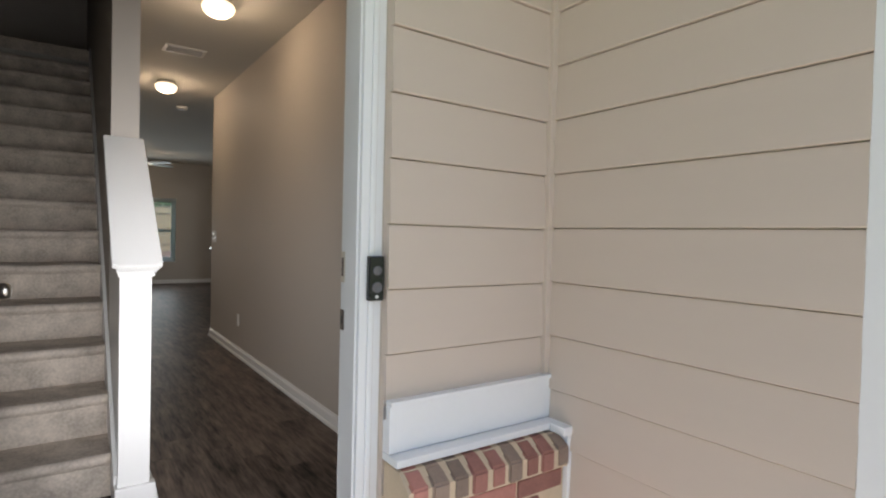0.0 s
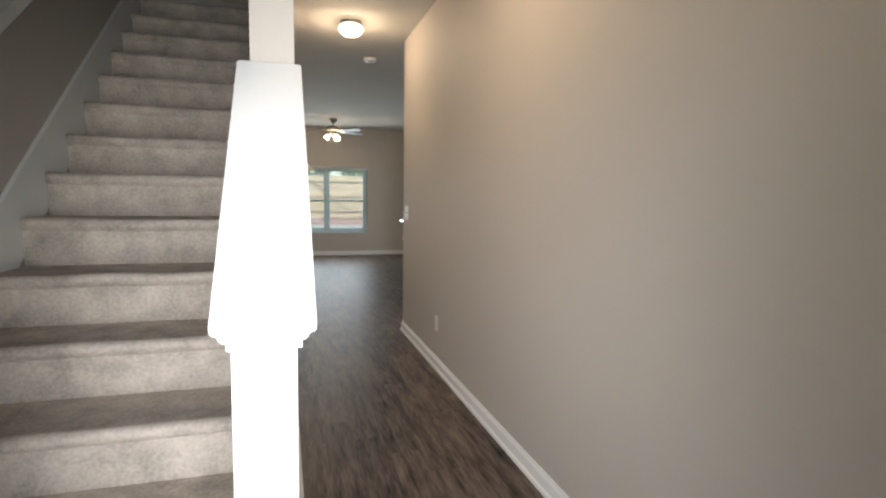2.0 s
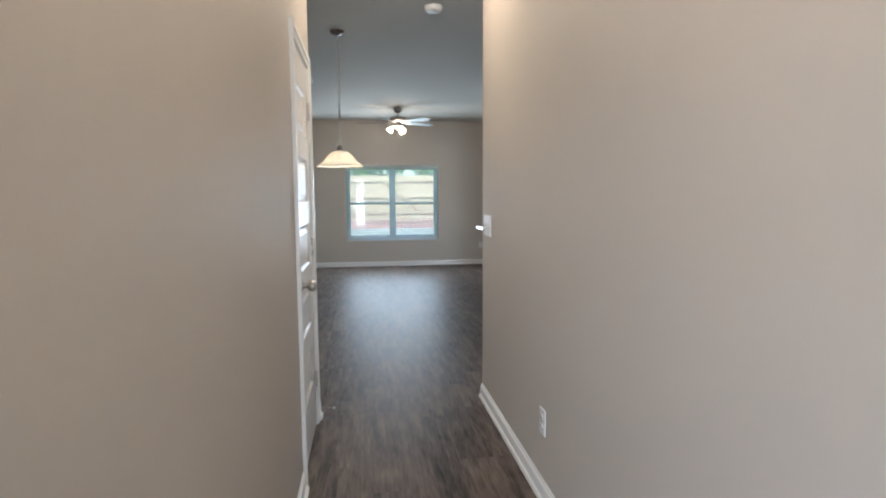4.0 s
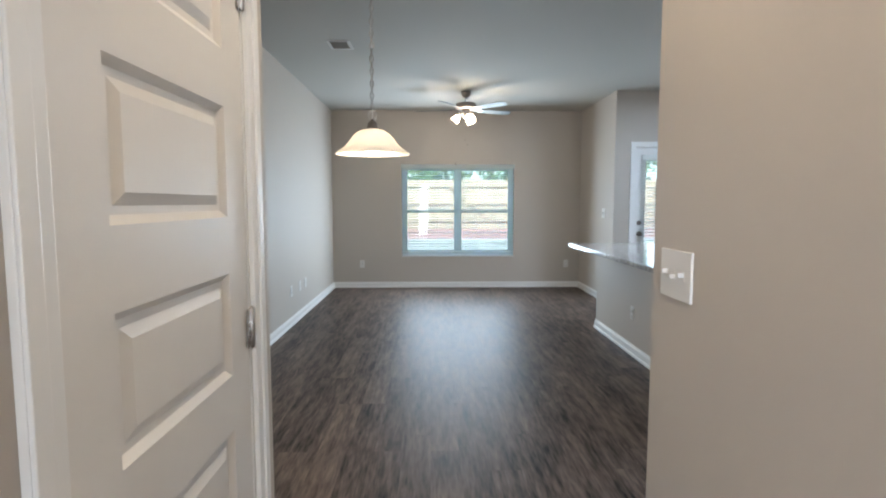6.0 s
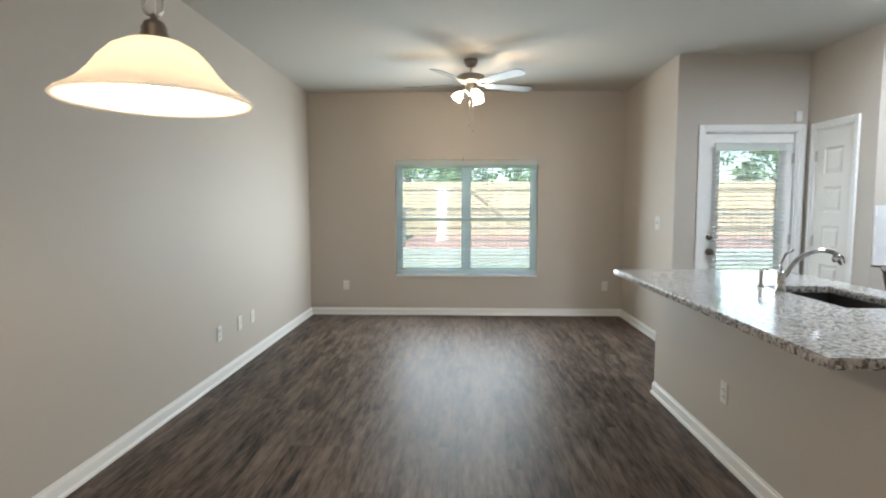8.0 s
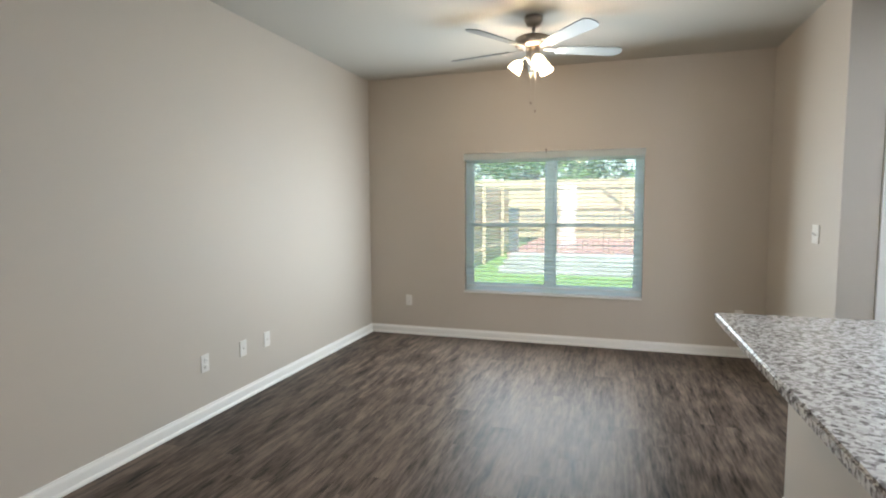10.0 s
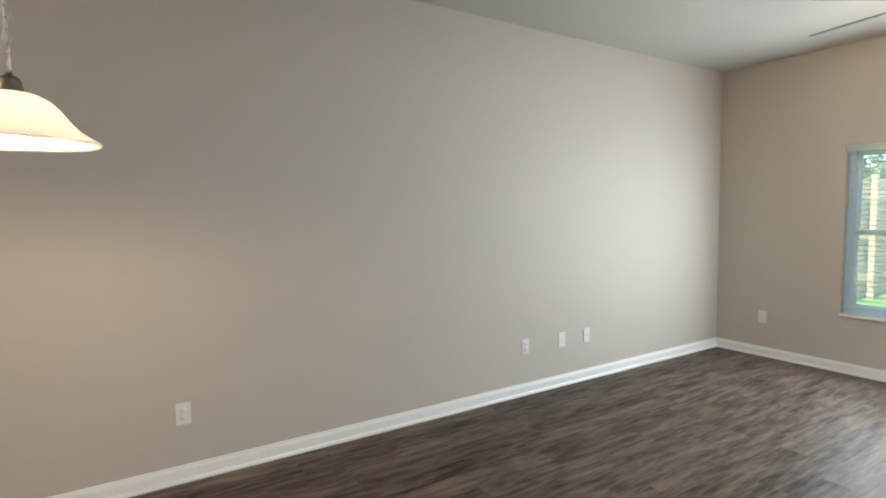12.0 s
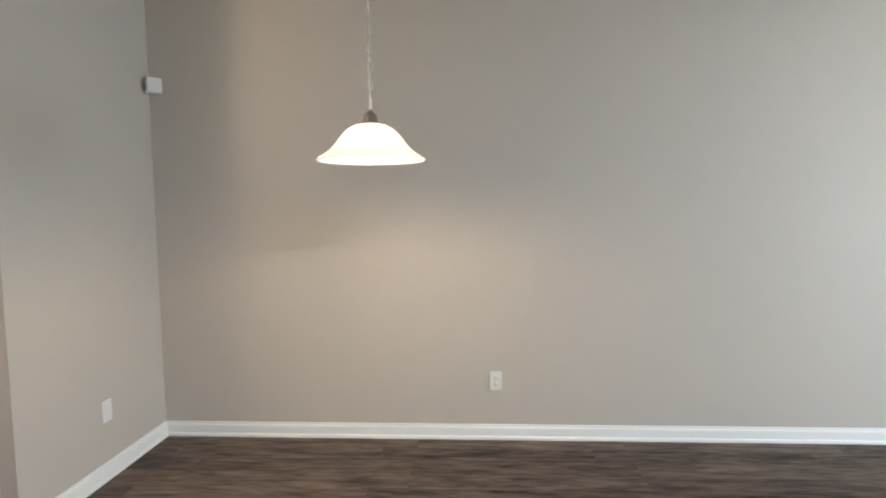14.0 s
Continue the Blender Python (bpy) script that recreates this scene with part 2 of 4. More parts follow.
def part(name, bm, mat, parent=None, label="", m=None):
    ob = new(name, mesh_from(name, bm, mat))
    ob.parent = parent
    if m is not None:
        ob.matrix_basis = m
    return tagged(ob, label)


def setting(name, bm, mat, label, category="wall"):
    return tagged(part(name, bm, mat), label, category, kind="structure")


def thing(name, m, label, category, group=""):
    ob = new(name)
    ob.empty_display_size = 0.05
    ob.matrix_basis = m
    return tagged(ob, label, category, group)


# ---- structure ----
H = 2.74
HALL_L, HALL_R = 1.105, 2.164
setting("floor", boxes((-0.15, 6.75, -7.05, 0.15, -0.15, -0.004), (HALL_L, 2.3, -12.2, -7.05, -0.15, -0.004), (-0.15, HALL_L, -12.2, -7.05, -0.15, -0.004)), SUBFLOOR, "dark grey-brown wood-look plank floor", "floor")
wall_living = setting("wall_west", box(-0.15, 0, -7.05, 0.15, 0, H), WALL, "greige painted living room side wall")
setting("wall_stairs_west", box(-0.15, 0.02, -12.2, -7.05, 0, 5.4), WALL, "greige painted wall beside the stairs")
WX0, WX1, WZ0, WZ1 = 1.075, 2.825, 0.50, 1.90
setting("wall_north", boxes((0, WX0, 0, 0.15, 0, H), (WX1, 3.87, 0, 0.15, 0, H), (WX0, WX1, 0, 0.15, 0, WZ0), (WX0, WX1, 0, 0.15, WZ1, H)), WALL, "greige painted wall around the large window")
setting("wall_east", box(3.87, 4.02, -1.55, 0.15, 0, H), WALL, "greige painted short side wall")
setting("wall_back_door", boxes((4.02, 4.13, -1.55, -1.40, 0, H), (4.97, 5.17, -1.55, -1.40, 0, H), (4.13, 4.97, -1.55, -1.40, 2.05, H)), WALL, "greige painted wall around the glazed back door")
setting("wall_pantry", boxes((5.05, 5.17, -2.40, -2.155, 0, H), (5.05, 5.17, -1.685, -1.55, 0, H), (5.05, 5.17, -2.155, -1.685, 2.05, H)), WALL, "greige painted pantry wall")
setting("wall_kitchen", box(5.17, 6.75, -2.40, -2.28, 0, H), WALL, "greige painted kitchen wall above the tiles")
setting("wall_kitchen_east", box(6.6, 6.75, -7.01, -2.40, 0, H), WALL, "greige painted kitchen side wall")
setting("wall_kitchen_south", box(2.29, 6.6, -7.01, -6.88, 0, H), WALL, "greige painted wall behind the kitchen")
setting("wall_hall_east", box(HALL_R, 2.29, -12.04, -6.88, 0, H), WALL, "greige painted long hallway wall")
DY0, DY1 = -7.812, -7.166
YS = -7.025
setting("wall_hall_west", boxes((0.975, HALL_L, -10.18, DY0, 0, 5.4), (0.975, HALL_L, DY1, YS, 0, 2.739), (0.975, HALL_L, DY0, DY1, 2.04, 2.739), (0.975, HALL_L, DY0, -7.05, 2.861, 5.4)), WALL, "greige painted wall between stairs and hallway")
setting("wall_south", box(0.0, 0.975, YS - 0.15, YS, 0, 2.739), WALL, "greige painted return wall beside the hallway")
FX0, FX1 = 0.585, 1.475
setting("wall_front", boxes((0.02, FX0, -12.18, -12.04, 0, H), (FX1, 2.3, -12.18, -12.04, 0, H), (FX0, FX1, -12.18, -12.04, 2.08, H)), WALL, "greige painted inner face of the front wall")
setting("ceiling", boxes((-0.15, 6.75, -7.05, 0.15, H, H + 0.12), (0.975, 2.3, -12.18, -7.05, H, H + 0.12), (0.02, 0.975, -12.18, -10.1, H, H + 0.12)), CEIL, "pale greige textured ceiling", "ceiling")
setting("wall_stairwell_south", box(0.02, 0.975, -10.22, -10.1, H + 0.12, 5.4), WALL, "greige wall above the stairwell opening")
setting("wall_stairwell_north", box(0.02, 0.975, -5.62, -5.5, 2.97, 5.4), WALL, "greige wall at the upper landing")
setting("wall_stairwell_east", box(0.975, HALL_L, -7.05, -5.5, 2.97, 5.4), WALL, "greige wall beside the upper landing")
setting("wall_stairwell_west", box(-0.15, 0.02, -7.05, -5.5, 2.86, 5.4), WALL, "greige wall beside the upper landing")
setting("ceiling_stairwell", box(-0.15, HALL_L, -10.22, -5.5, 5.4, 5.5), CEIL, "pale ceiling over the stairwell", "ceiling")
setting("floor_landing", box(0.02, 0.975, -7.05, -5.5, 2.862, 2.97), CARPET, "beige carpeted upper landing", "floor")


def skirting(name, length, m):
    """A white board with a stepped, rounded top and a shoe moulding, along +x with its face to -y."""
    prof = [(0, 0), (-0.026, 0), (-0.026, 0.010), (-0.022, 0.018), (-0.014, 0.02), (-0.014, 0.064), (-0.011, 0.073), (-0.006, 0.077), (-0.005, 0.087), (0, 0.089)]
    ob = part(name, prism(prof, "x", 0, length), TRIM, None, "", m)
    return tagged(ob, "white painted skirting board with a moulded top", "baseboard", kind="structure")


skirting("baseboard_north", 3.87, pose(0, -0.001, 0))
skirting("baseboard_west", -YS, pose(0.001, YS, 0, 0, 0, 90))
skirting("baseboard_south", 1.115, pose(1.119, YS + 0.001, 0, 0, 0, 180))
skirting("baseboard_east", 1.55, pose(3.869, 0, 0, 0, 0, -90))
skirting("baseboard_hall_east", 5.14, pose(HALL_R - 0.001, -6.88, 0, 0, 0, -90))
skirting("baseboard_hall_end", 0.126, pose(HALL_R + 0.126, -6.879, 0, 0, 0, 180))
skirting("baseboard_hall_west", 2.30, pose(HALL_L + 0.001, -10.18, 0, 0, 0, 90))
skirting("baseboard_hall_corner", YS - DY1 - 0.058, pose(HALL_L + 0.001, DY1 + 0.058, 0, 0, 0, 90))
skirting("baseboard_knee", 0.72, pose(HALL_L + 0.001, -10.90, 0, 0, 0, 90))
skirting("baseboard_back_door", 0.20, pose(3.87, -1.551, 0))

# ---- stairs ----
RISE, RUN, Y1 = 0.198, 0.267, -10.72
stairs = thing("staircase", pose(0.04, Y1, 0), "straight staircase covered in worn beige carpet", "stairs")


def soft_step(prof, k, width=0.93, n=18):
    """A carpeted step drawn out along x, its nosing and riser slightly uneven and sagging."""
    bm = bmesh.new()
    last = len(prof)
    rows = []
    for j in range(n + 1):
        x = width * j / n
        row = []
        for q, (y, z) in enumerate(prof):
            if 1 <= q <= 6:
                w = noise.noise(Vector((x * 5, k * 3.1, q * 0.35)))
                y, z = y - 0.007 * w, z + 0.005 * noise.noise(Vector((x * 4 + 9, k * 2.3, 0))) - 0.004 * math.sin(math.pi * j / n)
            row.append(bm.verts.new((x, y, z)))
        rows.append(row)
    for a, b in zip(rows, rows[1:]):
        for q in range(last):
            f = bm.faces.new((a[q], b[q], b[(q + 1) % last], a[(q + 1) % last]))
            f.smooth = 1 <= q <= 5
    bm.faces.new(rows[0]), bm.faces.new(rows[-1][::-1])
    bmesh.ops.recalc_face_normals(bm, faces=bm.faces)
    return bm


for i in range(14):
    z1, y0 = RISE * (i + 1), RUN * i
    deep = RUN + 0.03 if i < 13 else 0.195
    prof = [(y0 + 0.025, z1 - RISE - 0.002), (y0 + 0.02, z1 - 0.055), (y0 + 0.004, z1 - 0.045), (y0 - 0.004, z1 - 0.03), (y0 - 0.004, z1 - 0.014), (y0 + 0.004, z1 - 0.004), (y0 + 0.018, z1), (y0 + deep, z1), (y0 + deep, z1 - RISE - 0.002)]
    if i == 13:
        prof[-1:] = [(y0 + deep, 2.745), (y0 + 0.07, 2.745), (y0 + 0.07, z1 - RISE - 0.002)]
    part("step", soft_step(prof, i), CARPET, stairs)
slope = RISE / RUN


def sloped(x0, x1, y0, y1, low, high, base):
    """A board that climbs with the stairs, from low to high above the line of the nosings."""
    z = lambda y: base + (y - Y1) * slope
    return prism([(y0, z(y0) + low), (y1, z(y1) + low), (y1, z(y1) + high), (y0, z(y0) + high)], "x", x0, x1)


setting("trim_stair_skirt", sloped(0.021, 0.04, -10.86, -6.75, -0.10, 0.24, 0.12), TRIM, "white painted skirt board climbing beside the stairs", "trim")
setting("trim_stair_skirt_inner", sloped(0.958, 0.9745, -10.86, -6.99, -0.10, 0.13, 0.12), TRIM, "white painted skirt board on the inner stair wall", "trim")
rail = thing("handrail", pose(0, 0, 0), "white painted wooden handrail fixed to the stair wall", "handrail")
part("rail", sloped(0.065, 0.11, -9.95, -6.9, 0.83, 0.895, 0.2), TRIM, rail)
for y in (-9.6, -8.4, -7.2):
    part("bracket", box(0.02, 0.08, y - 0.015, y + 0.015, 0.2 + (y - Y1) * slope + 0.79, 0.2 + (y - Y1) * slope + 0.835), NICKEL, rail)

KX0, KX1 = 0.972, 1.098
knee = thing("knee_wall", pose(0, 0, 0), "white half wall with a sloping cap beside the stairs", "half wall")
part("body", prism([(-10.885, 0), (-10.182, 0), (-10.182, 1.655), (-10.885, 1.055)], "x", KX0 + 0.004, KX1 - 0.010), TRIM, knee)
part("end_post", boxes((KX0 - 0.002, KX1 - 0.008, -10.905, -10.88, 0.0, 1.005), (KX0 - 0.010, KX1 + 0.002, -10.915, -10.87, 1.005, 1.022), (KX0 - 0.016, KX1 + 0.008, -10.922, -10.862, 1.022, 1.036), bevel=0.003), TRIM, knee)
part("post_base", boxes((KX0 - 0.014, KX1 + 0.014, -10.922, -10.87, 0, 0.11), bevel=0.005), TRIM, knee)


def cap_board():
    bm = bmesh.new()
    length = math.hypot(0.775, 0.642)
    bx(bm, -0.0925, 0.0925, 0, length, 0, 0.03)
    bmesh.ops.bevel(bm, geom=[e for e in bm.edges if abs(e.verts[0].co.z - e.verts[1].co.z) > 0.02 and e.verts[0].co.y < 0.01], offset=0.015, segments=4, affect="EDGES")
    bmesh.ops.bevel(bm, geom=list(bm.edges), offset=0.004, segments=2, affect="EDGES")
    return bm


part("cap", cap_board(), TRIM, knee, "smooth white sloping cap board", pose(1.032, -10.955, 1.030, math.degrees(math.atan2(0.642, 0.775))))


# ---- doors ----
def panel_leaf(parent, w, h, rows, mat, thick=0.036, stile=0.105, cols=1):
    """A leaf from x 0 to w, its faces at y 0 and -thick, with raised panels; rows: (low, high) of the panels."""
    leaf = part("leaf", box(0, w, -thick + 0.011, -0.011, 0, h), mat, parent)
    rail = bmesh.new()
    mull = 0.10 if cols == 2 else 0
    pw = (w - 2 * stile - mull) / cols
    xs = [(stile + c * (pw + mull), stile + c * (pw + mull) + pw) for c in range(cols)]
    for ya, yb in ((-thick, -thick + 0.011), (-0.011, 0)):
        bx(rail, 0, stile, ya, yb, 0, h), bx(rail, w - stile, w, ya, yb, 0, h)
        edges = [0] + [v for r in rows for v in r] + [h]
        for lo, hi in zip(edges[::2], edges[1::2]):
            bx(rail, stile, w - stile, ya, yb, lo, hi)
        if cols == 2:
            for lo, hi in rows:
                bx(rail, xs[0][1], xs[1][0], ya, yb, lo, hi)
    part("stiles_and_rails", rail, mat, leaf)
    for lo, hi in rows:
        for a, b in xs:
            bm = bmesh.new()
            for side in (-1, 1):
                y0, y1 = (-thick + 0.012, -thick + 0.003) if side < 0 else (-0.012, -0.003)
                ym = y0 + (y0 - y1) * 0.15
                rings = []
                for g, y in ((0.0, y1 + (y1 - y0) * 0.3), (0.016, ym), (0.020, ym), (0.044, y1)):
                    rings.append([bm.verts.new((p, y, q)) for p, q in ((a + g, lo + g), (b - g, lo + g), (b - g, hi - g), (a + g, hi - g))])
                bm.faces.new(rings[-1])
                for vo, vi in zip(rings, rings[1:]):
                    for n in range(4):
                        bm.faces.new((vo[n], vo[(n + 1) % 4], vi[(n + 1) % 4], vi[n]))
            bmesh.ops.recalc_face_normals(bm, faces=bm.faces)
            part("panel", bm, mat, leaf)
    return leaf


def knob_set(parent, m, mat=NICKEL, name="knob"):
    """A round knob on a rose, standing out along +z of m."""
    return part(name, lathe([(0, 0), (0.032, 0), (0.033, 0.005), (0.028, 0.010), (0.013, 0.014), (0.011, 0.03), (0.016, 0.036), (0.025, 0.044), (0.028, 0.055), (0.025, 0.066), (0.014, 0.073), (0, 0.075)], 24, m), mat, parent, "rounded satin nickel knob")


def hinge(parent, x, y, z, mat=NICKEL, h=0.09):
    bm = lathe([(0, -h / 2 - 0.004), (0.004, -h / 2 - 0.003), (0.006, -h / 2), (0.006, h / 2), (0.004, h / 2 + 0.003), (0, h / 2 + 0.005)], 12, Matrix.Translation((x, y, z)))
    bx(bm, x - 0.022, x + 0.022, y + 0.002, y + 0.004, z - h / 2, z + h / 2)
    return part("hinge", bm, mat, parent)


def casing(parent, x0, x1, z1, w=0.058, d=0.018, mat=TRIM, floor=0.0):
    """Moulded frame round an opening from x0 to x1, on a wall whose face is y 0, facing -y."""
    for name, r in (("casing_side", (x0 - w, x0, z1)), ("casing_side", (x1, x1 + w, z1))):
        a, b, zt = r
        inner = b if a < x0 else a
        mid = (a + b) / 2
        part(name, boxes((a, b, -d * 0.65, 0, floor, zt + w), (min(mid, a if inner == b else b) if False else (a if inner == b else mid), mid if inner == b else b, -d, -d * 0.65, floor, zt + w), bevel=0.002), mat, parent)
    part("casing_head", boxes((x0, x1, -d * 0.65, 0, z1, z1 + w), (x0, x1, -d, -d * 0.65, z1 + w / 2, z1 + w), bevel=0.002), mat, parent)
    part("jamb", boxes((x0, x0 + 0.012, 0, 0.12, floor, z1), (x1 - 0.012, x1, 0, 0.12, floor, z1), (x0 + 0.012, x1 - 0.012, 0, 0.12, z1 - 0.012, z1)), mat, parent)


FIVE = [(0.288, 0.503), (0.625, 0.841), (0.960, 1.176), (1.293, 1.516), (1.630, 1.853)]


def interior_door(name, m, w, label, hinge_right, knob_z=0.92):
    d = thing(name, m, label, "door")
    tagged(d, kind="structure")
    casing(d, 0, w, 2.035)
    leaf = panel_leaf(d, w - 0.03, 2.01, FIVE, DOOR)
    leaf.matrix_basis = pose(0.015, 0.037, 0.012)
    kx = 0.065 if hinge_right else w - 0.065
    knob_set(d, Matrix.Translation((kx, 0.0, knob_z)) @ pose(0, 0, 0, 90), PEWTER if not hinge_right else NICKEL)
    for z in (0.28, 1.05, 1.80):
        hinge(d, w - 0.013 if hinge_right else 0.013, -0.006, z)
    return d


interior_door("door_closet", pose(HALL_L, DY0, 0, 0, 0, 90), DY1 - DY0, "closed white five-panel closet door with a nickel knob", True)
interior_door("door_pantry", pose(5.05, -1.685, 0, 0, 0, -90), 0.47, "closed white five-panel pantry door", False)



def hinge_leaf(z):
    """A thin plate with two rounded corners."""
    bm = box(-0.002, 0.0, -0.042, -0.002, z - 0.052, z + 0.052)
    bmesh.ops.bevel(bm, geom=[e for e in bm.edges if all(v.co.y < -0.03 for v in e.verts) and abs(e.verts[0].co.x - e.verts[1].co.x) > 0.001], offset=0.014, segments=5, affect="EDGES")
    return bm


# front door, standing open
FD = thing("door_front", pose(0.60, -12.052, 0.012, 0, 0, 95.6), "open dark brown six-panel front door with keypad lock", "door")
tagged(FD, kind="structure")
panel_leaf(FD, 0.85, 2.03, [(0.22, 0.78), (0.90, 1.60), (1.70, 1.90)], BLACKDOOR, 0.045, 0.115, 2)
knob_set(FD, Matrix.Translation((0.79, -0.045, 0.98)) @ pose(0, 0, 0, 90))
knob_set(FD, Matrix.Translation((0.79, 0.0, 0.98)) @ pose(0, 0, 0, -90))
lock = part("keypad_lock", box(0.758, 0.822, -0.066, -0.045, 1.075, 1.205, bevel=0.006), NICKEL, FD, "satin nickel keypad deadbolt")
part("lock_turn", lathe([(0, 0), (0.018, 0), (0.019, 0.012), (0.012, 0.022), (0, 0.023)], 20, Matrix.Translation((0.79, -0.066, 1.105)) @ pose(0, 0, 0, 90)), NICKEL, lock)
for k in range(6):
    part("key_button", box(0.774 + 0.014 * (k % 2), 0.784 + 0.014 * (k % 2), -0.069, -0.066, 1.135 + 0.018 * (k // 2), 1.147 + 0.018 * (k // 2), bevel=0.002), GREYP, lock)
part("latch_plate", box(0.849, 0.852, -0.035, -0.010, 0.95, 1.01), NICKEL, FD)
for z in (0.25, 1.065, 1.80):
    hp = part("hinge", hinge_leaf(z), HINGE, FD, "cream painted hinge plate")
    part("hinge_pin", lathe([(0, z - 0.06), (0.007, z - 0.058), (0.007, z + 0.058), (0, z + 0.06)], 12, Matrix.Translation((-0.006, 0.006, 0))), HINGE, hp)
    for dz, dy in ((-0.035, -0.015), (0, -0.03), (0.035, -0.015)):
        part("screw", lathe([(0, 0.002), (0.004, 0.0015), (0.0045, 0)], 10, Matrix.Translation((-0.002, dy, z + dz)) @ pose(0, 0, 0, 0, -90)), HINGE, hp)

frame_front = thing("door_frame_front", pose(0, 0, 0), "white painted front door frame with strike plates", "door frame")
tagged(frame_front, kind="structure")
JX = 1.452
part("jamb", boxes((JX, JX + 0.022, -12.17, -12.045, 0.0, 2.06), (JX - 0.014, JX, -12.17, -12.105, 0.0, 2.046)), OUTWHITE, frame_front)
part("jamb", boxes((0.586, 0.598, -12.2, -12.025, 0.0, 2.06), (0.598, 0.612, -12.2, -12.10, 0.0, 2.046)), OUTWHITE, frame_front)
part("head_jamb", box(0.598, JX, -12.2, -12.03, 2.046, 2.078), OUTWHITE, frame_front)
part("brick_mould", boxes((JX - 0.008, JX + 0.018, -12.184, -12.15, -0.02, 2.10), (JX + 0.018, JX + 0.034, -12.189, -12.15, -0.02, 2.11), (JX + 0.034, JX + 0.064, -12.180, -12.15, -0.02, 2.10), bevel=0.004), OUTWHITE, frame_front)
part("brick_mould", boxes((0.53, 0.59, -12.232, -12.2, -0.02, 2.10), bevel=0.006), OUTWHITE, frame_front)
part("head_mould", boxes((0.53, JX + 0.064, -12.230, -12.2, 2.10, 2.16), bevel=0.004), OUTWHITE, frame_front)
part("inner_casing", boxes((JX + 0.026, JX + 0.086, -12.04, -12.03, 0, 2.14), bevel=0.003), TRIM, frame_front)
part("inner_casing", boxes((0.526, 0.586, -12.04, -12.024, 0, 2.14), bevel=0.003), TRIM, frame_front)
part("inner_casing_head", boxes((0.586, JX + 0.022, -12.04, -12.024, 2.08, 2.14), bevel=0.003), TRIM, frame_front)
for z0, z1, mt, nm in ((0.925, 0.985, PEWTER, "strike_plate"), (1.065, 1.155, HINGE, "deadbolt_strike")):
    sp = part(nm, box(JX - 0.002, JX, -12.071, -12.047, z0, z1, bevel=0.0008), mt, frame_front)
    part("bolt_hole", box(JX - 0.003, JX - 0.002, -12.065, -12.053, z0 + 0.018, z1 - 0.018), SLOT if mt is PEWTER else PEWTER, sp)
part("threshold", box(0.598, JX, -12.25, -12.03, -0.03, 0.014, bevel=0.005), PEWTER, frame_front)

# ---- porch ----
LAP, LAPZ = 0.182, 1.057


def lap_board(length):
    """A clapboard along +x, its face to -y, thicker at its lower edge."""
    return prism([(0, 0), (-0.018, 0), (-0.020, 0.003), (-0.011, LAP - 0.0042), (-0.0015, LAP - 0.0035), (-0.0015, LAP - 0.0005), (0, LAP - 0.0005)], "x", 0, length)


sid_front = setting("wall_porch_front", box(JX + 0.064, 2.15, -12.2, -12.18, -0.16, 2.6), SIDING, "beige lap siding beside the front door")
sid_side = setting("wall_porch_side", box(2.155, 2.3, -13.2, -12.18, -0.16, 2.6), SIDING, "beige lap siding on the porch side wall")
setting("wall_porch_left", box(-0.15, 0.53, -12.2, -12.18, -0.16, 2.6), SIDING, "beige lap siding wall beside the door hinge side")
fm, sm = mesh_from("lap_board", lap_board(2.118 - JX - 0.064), SIDING), mesh_from("lap_board", lap_board(0.895), SIDING)
for k in range(-7, 9):
    z = LAPZ + LAP * k
    if z >= 0.72 - LAP and z < 2.5:
        ob = new("lap_board", fm)
        ob.matrix_basis, ob.parent = pose(JX + 0.064, -12.2, z), sid_front
    ob = new("lap_board", sm)
    ob.matrix_basis, ob.parent = pose(2.155, -12.212, z + 0.006, 0, 0, -90), sid_side
setting("trim_porch_corner", box(2.118, 2.150, -12.232, -12.2, 0.70, 2.6, bevel=0.003), SIDING, "beige inside corner trim", "trim")
setting("trim_corner_board", boxes((2.140, 2.30, -13.24, -13.105, -0.16, 2.6), bevel=0.004), OUTWHITE, "white painted corner board", "trim")
setting("trim_water_table", boxes((JX + 0.064, 2.146, -12.240, -12.2, 0.602, 0.734), (JX + 0.064, 2.146, -12.248, -12.2, 0.734, 0.748), bevel=0.003), OUTWHITE, "white painted band board above the brick", "trim")
setting("trim_brick_ledge", boxes((JX + 0.064, 2.10, -12.285, -12.2, 0.578, 0.600), (2.10, 2.152, -12.345, -12.2, 0.572, 0.600), (2.126, 2.152, -12.340, -12.22, -0.16, 0.572), bevel=0.003), OUTWHITE, "white ledge cap over the brick", "trim")
brick_wall = setting("wall_brick", box(JX + 0.066, 2.124, -12.322, -12.2, -0.16, 0.474), MORTAR, "red and brown brick base with tan mortar")


def sill_brick():
    """A brick on edge whose top slopes outwards under the ledge."""
    bm = prism([(0.075, 0), (-0.008, -0.002), (-0.062, -0.034), (-0.062, -0.096), (0.075, -0.096)], "x", -0.0275, 0.0275)
    bmesh.ops.bevel(bm, geom=list(bm.edges), offset=0.006, segments=2, affect="EDGES")
    return bm


